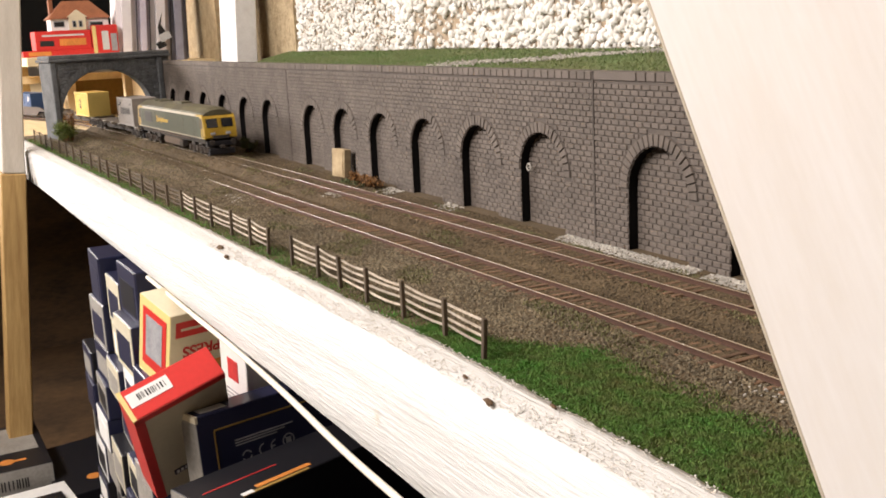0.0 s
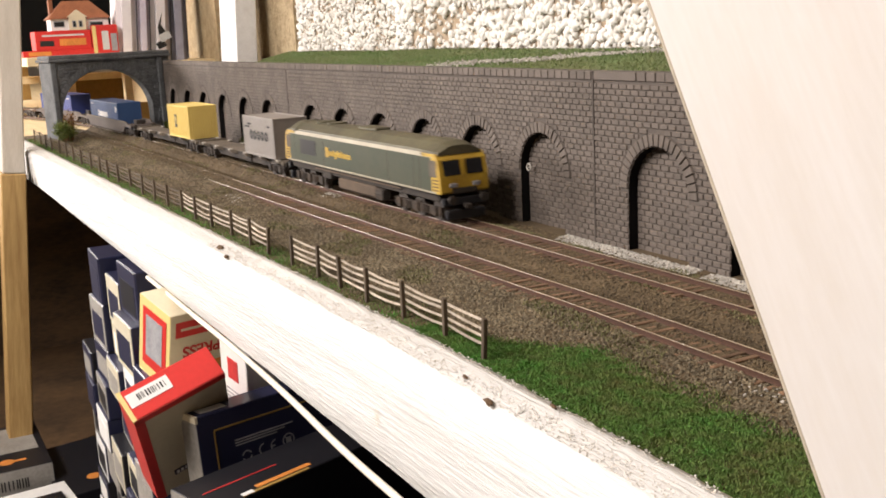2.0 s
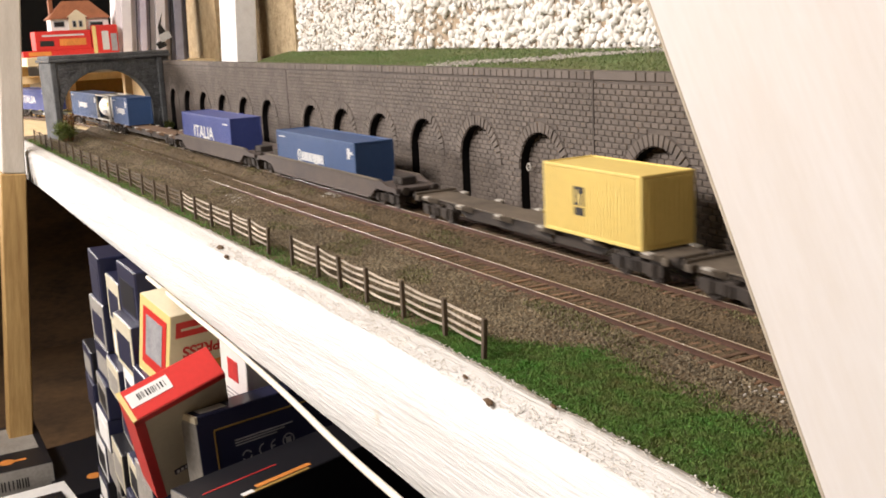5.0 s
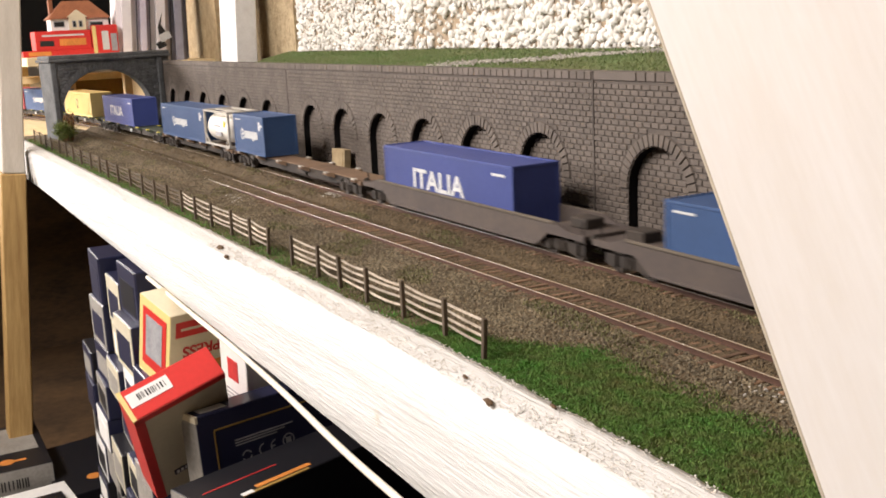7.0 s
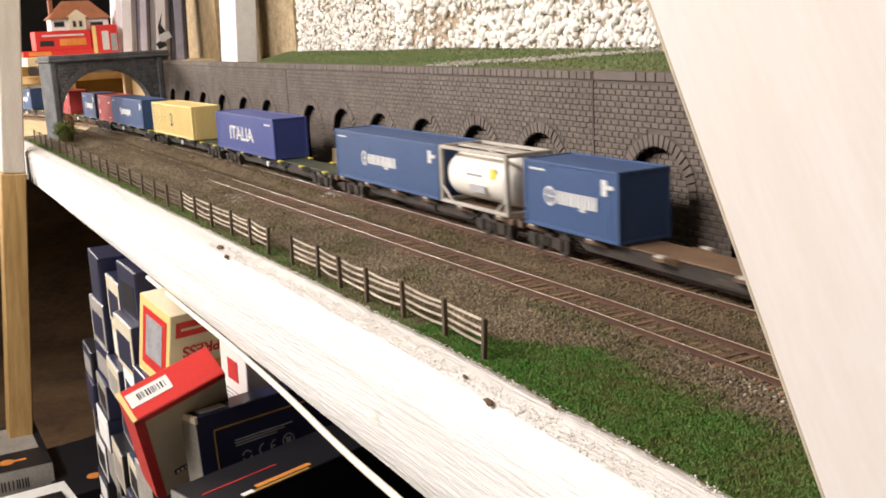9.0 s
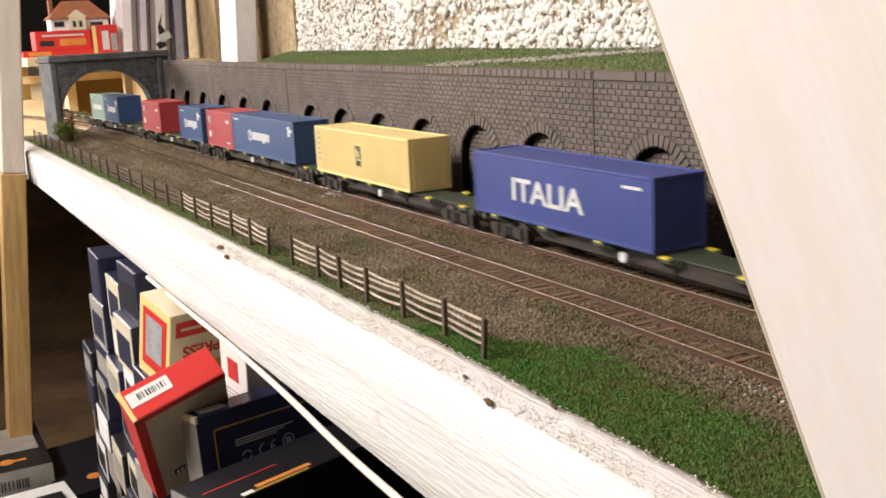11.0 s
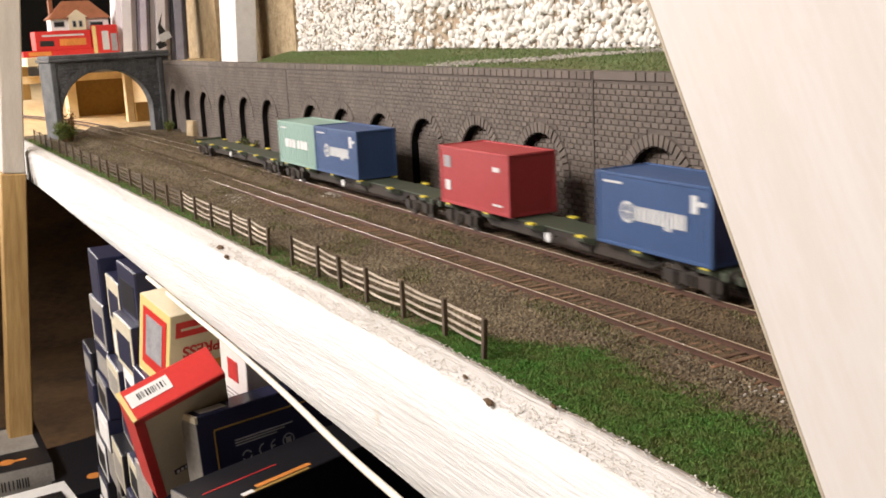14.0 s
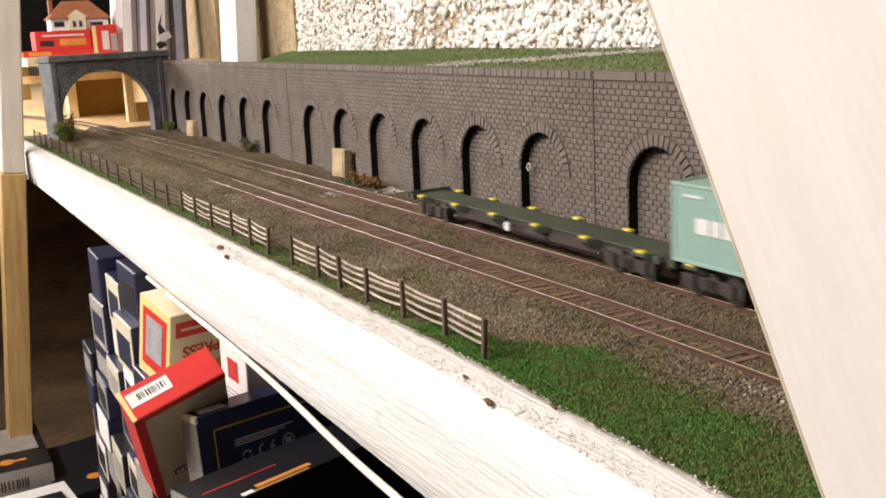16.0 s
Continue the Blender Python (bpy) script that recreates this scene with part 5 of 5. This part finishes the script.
    # doors on the rear end
    for y in (-7.6, 7.6):
        d = part("door", box(-L / 2 - 0.1, -L / 2 + 0.4, y - 7, y + 7, base + 2, base + high - 2, 0.15), material, ob)
        for k in (-3, 3):
            part("lock_bar", cyl(0.35, (-L / 2 - 0.4, y + k, base + 2.5), (-L / 2 - 0.4, y + k, base + high - 2.5), 6), M_TANKFRAME, d)
    return ob


def tank_container(u0, u1, base=15.0, high=35.5):
    L = u1 - u0
    ob = vehicle("tank_container", "white cylindrical tank container in a pale grey frame", "container", (u0 + u1) / 2, "containers on the train")
    b = bmesh.new()
    prof = [(-L / 2 + 3, 2), (-L / 2 + 3.6, 8), (-L / 2 + 6, 13), (-L / 2 + 9, 14.6), (L / 2 - 9, 14.6), (L / 2 - 6, 13), (L / 2 - 3.6, 8), (L / 2 - 3, 2)]
    n = 28
    rings = [[b.verts.new((x, r * math.cos(6.283 * i / n), base + high / 2 + r * math.sin(6.283 * i / n))) for i in range(n)] for x, r in prof]
    for k in range(len(prof) - 1):
        for i in range(n):
            b.faces.new((rings[k][i], rings[k][(i + 1) % n], rings[k + 1][(i + 1) % n], rings[k + 1][i]))
    b.faces.new(rings[0][::-1])
    b.faces.new(rings[-1])
    shell = part("tank", b, M_TANKWHITE, ob, "white tank shell", smooth=True)
    part("name_bar", box(-4, 14, -15.2, -14.3, base + high / 2 - 7, base + high / 2 - 3), M_GREYPRINT, shell)
    part("name_bar", box(-8, 10, -14.9, -14.4, base + high / 2 + 2, base + high / 2 + 3.5), M_GREYPRINT, shell)
    part("warning_label", box(19, 25, -14.6, -13.9, base + high / 2 + 2, base + high / 2 + 8), M_YELLOWFIT, shell)
    for x in (-L / 2 + 1.2, L / 2 - 1.2):
        f = None
        for y in (-14.8, 14.8):
            f = box(x - 1.2, x + 1.2, y - 1.2, y + 1.2, base, base + high, 0.25, f)
        for z in (base + 1.2, base + high - 1.2):
            f = box(x - 1.2, x + 1.2, -14, 14, z - 1.2, z + 1.2, 0.25, f)
        part("end_frame", f, M_TANKFRAME, ob)
    for y in (-14.8, 14.8):
        for z in (base + 1.1, base + high - 1.1):
            part("side_rail", box(-L / 2 + 2, L / 2 - 2, y - 1, y + 1, z - 1, z + 1, 0.25), M_TANKFRAME, ob)
    for s in (-1, 1):
        part("brace", cyl(0.8, (s * (L / 2 - 2), -14.8, base + 10), (s * (L / 2 - 14), -14.8, base + 1.5), 6), M_TANKFRAME, ob)
    part("walkway", box(-L / 2 + 4, L / 2 - 4, -4, 4, base + high - 1.6, base + high - 0.4, 0.2), M_TANKFRAME, ob, "perforated grey walkway")
    part("hatch", cyl(4.5, (4, 0, base + high - 3), (4, 0, base + high), 16), M_TANKFRAME, ob)


def flat_wagon(label, u0, u1, material, fittings, deck=14.4, disc=False):
    """A spine wagon: narrow deck, outriggers with spigots, fish-bellied side girders."""
    L = u1 - u0
    h = L / 2
    ob = vehicle("container_flat_wagon", label, "wagon", (u0 + u1) / 2, "flat wagons")
    arms = [-h + 14 + k * (L - 28) / 5 for k in range(6)]
    part("deck", box(-h + 3, h - 3, -10.2, 10.2, deck - 1.3, deck - 0.2, 0.2), material, ob, "flat spine deck")
    for s in (-1, 1):
        low = deck - 8.4
        out = [(-h + 3, deck - 1.3), (h - 3, deck - 1.3), (h - 3, deck - 3.4), (h - 46, deck - 3.4), (h - 56, low), (-h + 56, low), (-h + 46, deck - 3.4), (-h + 3, deck - 3.4)]
        b = bmesh.new()
        A = [b.verts.new((x, s * 8.2, z)) for x, z in out]
        B = [b.verts.new((x, s * 9.2, z)) for x, z in out]
        b.faces.new(A)
        b.faces.new(B[::-1])
        for k in range(len(out)):
            b.faces.new((A[k], A[(k + 1) % len(out)], B[(k + 1) % len(out)], B[k]))
        bmesh.ops.recalc_face_normals(b, faces=b.faces)
        part("side_girder", b, M_UNDER, ob, "grimy black fish-bellied side girder")
    for a in arms:
        for s in (-1, 1):
            arm = bmesh.new()
            out = [(a - 8, 10.0), (a + 8, 10.0), (a + 4, 15.4), (a - 4, 15.4)]
            A = [arm.verts.new((x, s * y, deck - 0.3)) for x, y in out]
            B = [arm.verts.new((x, s * y, deck - (4.2 if y < 12 else 2.0))) for x, y in out]
            arm.faces.new(A)
            arm.faces.new(B[::-1])
            for k in range(4):
                arm.faces.new((A[k], B[k], B[(k + 1) % 4], A[(k + 1) % 4]))
            bmesh.ops.recalc_face_normals(arm, faces=arm.faces)
            g = part("outrigger", arm, material, ob)
            part("spigot", box(a - 2.8, a + 2.8, *sorted((s * 12.2, s * 15.6)), deck - 0.6, deck + 0.6, 0.3), fittings, g)
    for x in (-h, h - 4):
        part("end_beam", box(x, x + 4, -15.2, 15.2, deck - 3.6, deck, 0.4), material, ob)
    part("end_plate", box(-h - 0.3, -h + 1.2, -15, 15, deck - 3.4, deck + 1.8, 0.3), material, ob)
    bogie(ob, -h + 25)
    bogie(ob, h - 25)
    part("brake_gear", box(-30, -14, -9, 9, 5.5, 11.0, 0.6), M_UNDER, ob)
    part("air_tank", cyl(3.0, (6, -7.5, 7.8), (26, -7.5, 7.8), 12), M_UNDER, ob)
    part("valve_box", box(34, 46, -9, -3, 6, 11, 0.5), M_UNDER, ob)
    if disc:
        part("brake_wheel", cyl(2.6, (-6, -14.9, 9.6), (-6, -13.6, 9.6), 16), M_WHITEPRINT, ob, "white brake hand wheel")
        part("wheel_spindle", cyl(0.5, (-6, -14, 9.6), (-6, -9, 9.6), 6), M_UNDER, ob)
    buffers(ob, h, 1)
    buffers(ob, -h, -1)


def pocket_wagon(label, u0, u1):
    L = u1 - u0
    ob = vehicle("pocket_wagon", label, "wagon", (u0 + u1) / 2, "pocket wagons")
    h = L / 2
    for s in (-1, 1):
        b = bmesh.new()
        out = [(-h, 12.5), (-h + 32, 12.5), (-h + 44, 4.5), (h - 44, 4.5), (h - 32, 12.5), (h, 12.5), (h, 15.5), (h - 14, 16), (h - 26, 19.5), (-h + 26, 19.5), (-h + 14, 16), (-h, 15.5)]
        a = [b.verts.new((x, s * 15.0, z)) for x, z in out]
        c = [b.verts.new((x, s * 16.6, z)) for x, z in out]
        b.faces.new(a)
        b.faces.new(c[::-1])
        for i in range(len(out)):
            b.faces.new((a[i], a[(i + 1) % len(out)], c[(i + 1) % len(out)], c[i]))
        bmesh.ops.recalc_face_normals(b, faces=b.faces)
        sd = part("pocket_side", b, M_WAGONGREY, ob)
        part("top_rail", box(-h + 26, h - 26, *sorted((s * 16.2, s * 17.4)), 18.2, 19.8, 0.3), M_WAGONDUST, sd, "dusty top rail")
        part("lower_rail", box(-h + 44, h - 44, *sorted((s * 16.2, s * 17.2)), 4.6, 6.0, 0.3), M_WAGONGREY, sd)
    part("pocket_floor", box(-h + 40, h - 40, -15, 15, 4.6, 6.2), M_WAGONGREY, ob)
    for s in (-1, 1):
        x0, x1 = sorted((s * (h - 40), s * h))
        part("end_platform", box(x0, x1, -15, 15, 13, 15.5, 0.4), M_WAGONGREY, ob)
        bogie(ob, s * (h - 24))
        buffers(ob, s * h, s, 14.0)
        part("hand_rail", cyl(0.5, (s * (h - 4), -14, 15), (s * (h - 4), -14, 22), 6), M_UNDER, ob)
        part("valve_box", box(*sorted((s * (h - 12), s * (h - 26))), -6, 6, 15.5, 21, 0.6), M_UNDER, ob)


def locomotive(u0, u1):
    L = u1 - u0
    ob = vehicle("diesel_locomotive", "dark green and yellow diesel freight locomotive model", "locomotive", (u0 + u1) / 2)
    h = L / 2 - 5
    W = 17.3
    part("body", prism([(-W, 17), (-W, 39.4), (W, 39.4), (W, 17)], -h + 24, h - 24), M_LOCOGREEN, ob)
    part("underframe", box(-h + 8, h - 8, -14.5, 14.5, 11, 17.2, 0.5), M_UNDER, ob, "black underframe with pipes")
    part("roof", prism([(-W + 0.6, 39.4), (-W + 2.2, 43.2), (-9, 47.6), (-4, 48.8), (4, 48.8), (9, 47.6), (W - 2.2, 43.2), (W - 0.6, 39.4)], -h + 20, h - 20), M_LOCOROOF, ob, "weathered olive-brown roof")
    for s in (-1, 1):
        part("cantrail", prism([(s * (W + 0.15), 39.3), (s * (W - 1.1), 41.7), (s * (W - 2.0), 41.5), (s * (W - 0.9), 39.1)], -h + 6, h - 9), M_CREAMBAND, ob, "grimy cream cantrail band")
        part("sole_bar", box(-h + 6, h - 6, *sorted((s * (W - 1), s * (W + 0.2))), 16.6, 18.0, 0.2), M_CREAMBAND, ob)
        part("side_grille", box(-h + 36, -h + 68, *sorted((s * (W - 0.2), s * (W + 0.3))), 24, 36, 0.2), M_BLACKCARD, ob, "dark radiator grille")
        for x in (-h + 84, h - 74, h - 36, h - 27):
            part("panel_seam", box(x - 0.2, x + 0.2, *sorted((s * W, s * (W + 0.08))), 18.5, 38), M_UNDER, ob)
        part("side_pipe", cyl(0.6, (-h + 60, s * 15.4, 14.2), (h - 60, s * 15.4, 14.2), 6), M_TANKBROWN, ob)
        part("equipment_box", box(-60, -44, *sorted((s * 10, s * 15.5)), 8, 13.5, 0.5), M_UNDER, ob)
        part("filler_box", box(36, 47, *sorted((s * 10, s * 16)), 4.5, 12.5, 0.6), M_LOCOUNDER, ob, "grimy equipment box")
        x = -h + 88
        for w, z0, z1 in ((5, 26, 33.5), (2.4, 27.5, 31), (3, 27.5, 31), (1.4, 27.5, 32.4), (3, 26, 31), (2.6, 27.5, 32.6), (2.6, 27.5, 31.4), (1.4, 27.5, 32.6), (1.4, 27.5, 31), (2.8, 27.5, 31), (3, 27.5, 31), (2.4, 27.5, 31)):
            part("name_bar", box(x, x + w * 1.2, *sorted((s * W, s * (W + 0.25))), z0 - 0.6, z1 - 0.6, 0), M_LOCOYELLOW, ob)
            x += w * 1.2 + 0.9
    for s in (-1, 1):
        # cab: lower yellow nose, raked windscreen, hood
        def sx(v):
            return s * v
        b = bmesh.new()
        base = [(h - 24, 16.8), (h - 1.2, 16.8), (h, 18), (h - 0.4, 27), (h - 3, 38), (h - 7, 44), (h - 24, 48.6)]
        A = [b.verts.new((sx(x), -W, z if z < 40 else min(z, 41.5))) for x, z in base]
        B = [b.verts.new((sx(x), W, z if z < 40 else min(z, 41.5))) for x, z in base]
        b.faces.new(A)
        b.faces.new(B)
        for i in range(len(base)):
            j = (i + 1) % len(base)
            b.faces.new((A[i], A[j], B[j], B[i]))
        bmesh.ops.recalc_face_normals(b, faces=b.faces)
        cab = part("cab", b, M_LOCOYELLOW, ob, "yellow cab end")
        hood = bmesh.new()
        xs = [h - 25, h - 12, h - 5.2]
        rings = []
        for i, x in enumerate(xs):
            k = (1.0, 0.97, 0.9)[i]
            rings.append([hood.verts.new((sx(x), y * k, 40.6 + (z - 40.6) * k * (1, 0.95, 0.72)[i])) for y, z in ((-W - 0.3, 40.4), (-W + 1.0, 43.2), (-9, 48), (-4, 49.2), (4, 49.2), (9, 48), (W - 1.0, 43.2), (W + 0.3, 40.4))])
        for i in range(2):
            for k in range(7):
                hood.faces.new((rings[i][k], rings[i][k + 1], rings[i + 1][k + 1], rings[i + 1][k]))
        hood.faces.new(rings[2])
        bmesh.ops.recalc_face_normals(hood, faces=hood.faces)
        part("cab_roof", hood, M_LOCOROOF, ob, "dark weathered cab roof")
        for y in (-8.2, 8.2):
            m = Matrix.Translation((sx(h - 2.0), y, 32.6)) @ Matrix.Rotation(sx(radians(-14)), 4, "Y")
            sc = part("windscreen", box(-0.5, 0.7, -6.0, 6.0, -4.8, 4.8, 0.3, None, m), M_GLASSDARK, cab, "black cab windscreen")
            part("lamp_cluster", box(*sorted((sx(h - 0.4), sx(h + 0.5))), y - 2.6, y + 2.6, 20.5, 23.2, 0.3), M_GREYPRINT, cab)
        part("centre_pillar", box(*sorted((sx(h - 1.5), sx(h - 0.3))), -1.3, 1.3, 27, 38), M_LOCOYELLOW, cab)
        part("nose_panel", box(*sorted((sx(h - 0.3), sx(h + 0.35))), -9, 9, 16.5, 20, 0.3), M_UNDER, cab)
        for y in (-1, 1):
            w = part("cab_window", box(*sorted((sx(h - 14.5), sx(h - 5.0))), *sorted((y * (W - 0.3), y * (W + 0.3))), 27, 37.6, 0.3), M_WAGONDUST, cab)
            part("green_side", box(*sorted((sx(h - 24.2), sx(h - 12))), *sorted((y * (W - 0.2), y * (W + 0.1))), 17.8, 39.4), M_LOCOGREEN, cab, "green cab side")
            for k in range(4):
                part("cab_vent", box(*sorted((sx(h - 10), sx(h - 2.4))), *sorted((y * (W - 0.2), y * (W + 0.25))), 18.6 + k * 2.1, 19.4 + k * 2.1), M_TANKBROWN, cab)
        part("snow_plough", box(*sorted((sx(h - 3), sx(h + 1))), -14, 14, 2.5, 9, 0.8), M_BLACKCARD, ob, "black snow plough")
        part("buffer_beam", box(*sorted((sx(h - 4), sx(h))), -15.5, 15.5, 9, 14.0, 0.5), M_BLACKCARD, ob)
        buffers(ob, sx(h), s, 13.4)
        bogie(ob, s * (h - 42), (-25, 0, 25), M_LOCOUNDER, 7.0)
    part("fuel_tank", box(-34, 34, -14.5, 14.5, 3.8, 13.8, 2.0), M_TANKBROWN, ob, "dusty brown fuel tank")
    part("air_tank", cyl(3.4, (36, -13, 9), (48, -13, 9), 12), M_UNDER, ob)
    part("exhaust", box(-8, 22, -6, 6, 48, 50.4, 0.6), M_LOCOROOF, ob, "sooty exhaust housing")
    for child in ob.children:
        if not child.name.startswith(("bogie", "fuel_tank", "snow_plough", "air_tank", "filler_box")):
            child.location.z += 2.4 * MM
    for x in (-h + 52, -h + 74):
        part("roof_fan", cyl(8, (x, 0, 50.2), (x, 0, 52.2), 20), M_LOCOROOF, ob)


def train():
    locomotive(2231, 2512)
    flat_wagon("dusty brown skeletal container flat wagon", 1976, 2222, M_WAGONDUST, M_TANKFRAME)
    container("grey_container", "grey twenty-foot container with dark rounded lettering", 2127, 2207, M_GREY, "five")
    flat_wagon("dusty brown skeletal container flat wagon", 1716, 1964, M_WAGONDUST, M_TANKFRAME)
    container("yellow_container", "yellow ribbed twenty-foot container with a black emblem", 1868, 1948, M_YELLOW, "stack", ribs=True)
    pocket_wagon("weathered grey-brown pocket wagon carrying a blue container", 1410, 1690)
    container("blue_container", "blue forty-foot container sunk in a pocket wagon", 1463, 1624, M_BLUE, "ring", 6.5)
    pocket_wagon("weathered grey-brown pocket wagon carrying an indigo container", 1136, 1402)
    container("indigo_container", "indigo forty-foot container lettered in white", 1173, 1336, M_INDIGO, "word", 9.0)
    flat_wagon("rusty brown flat wagon with an empty front half", 838, 1128, M_WAGONBROWN, M_TANKFRAME)
    container("blue_container", "blue twenty-foot container with a white ring emblem", 847, 929, M_BLUE, "ring")
    flat_wagon("rusty brown flat wagon with tank and container", 580, 832, M_WAGONBROWN, M_TANKFRAME)
    tank_container(751, 829)
    container("blue_container", "blue forty-foot container with a white ring emblem", 588, 749, M_BLUE, "ring")
    flat_wagon("dark olive flat wagon with yellow spigots", 298, 572, M_WAGONGREEN, M_YELLOWFIT, disc=True)
    container("indigo_container", "indigo forty-foot container lettered in white", 292, 453, M_INDIGO, "word")
    flat_wagon("dark olive flat wagon with yellow spigots", 40, 288, M_WAGONGREEN, M_YELLOWFIT, disc=True)
    container("cream_container", "cream-yellow forty-foot container with a black emblem", 47, 207, M_CREAM, "stack", ribs=True)
    flat_wagon("dark olive flat wagon with yellow spigots", -246, 32, M_WAGONGREEN, M_YELLOWFIT, disc=True)
    container("blue_container", "blue forty-foot container with a white ring emblem", -160, 0, M_BLUE, "ring")
    container("red_container", "plain red twenty-foot container with small white codes", -241, -161, M_RED, "codes")
    flat_wagon("dark olive flat wagon with yellow spigots", -508, -252, M_WAGONGREEN, M_YELLOWFIT, disc=True)
    container("blue_container", "blue twenty-foot container with a white ring emblem", -341, -260, M_BLUE, "ring")
    container("red_container", "plain red twenty-foot container with small white codes", -501, -421, M_RED, "codes")
    flat_wagon("dark olive flat wagon with yellow spigots", -790, -515, M_WAGONGREEN, M_YELLOWFIT, disc=True)
    container("blue_container", "blue twenty-foot container with a white ring emblem", -706, -626, M_BLUE, "ring")
    container("sea_green_container", "pale sea-green twenty-foot container with white lettering bars", -787, -707, M_SEAGREEN, "block")
    flat_wagon("empty dark olive flat wagon with yellow spigots", -1047, -797, M_WAGONGREEN, M_YELLOWFIT, disc=True)


def motions():
    """The train runs at a steady 0.2505 m/s along the rear line."""
    for ob, u in ROLL:
        rows = []
        for i in range(33):
            t = i * 0.5
            x = u + 250.5 * (t - 12.5) - 71.5
            rows.append((t, at(x, track_y(x), 5.0, 0, 0, track_turn(x))))
        walk(ob, rows)


room()
ground()
fascia()
fascia_knots()
leaning_strut()
shelf_post()
cable()
bridge()
beyond_bridge()
bank()
upper_things()
storage()
fences()
lineside()
train()
tracks()
retaining_wall()
ballast()
pale_grit()
grass()
motions()
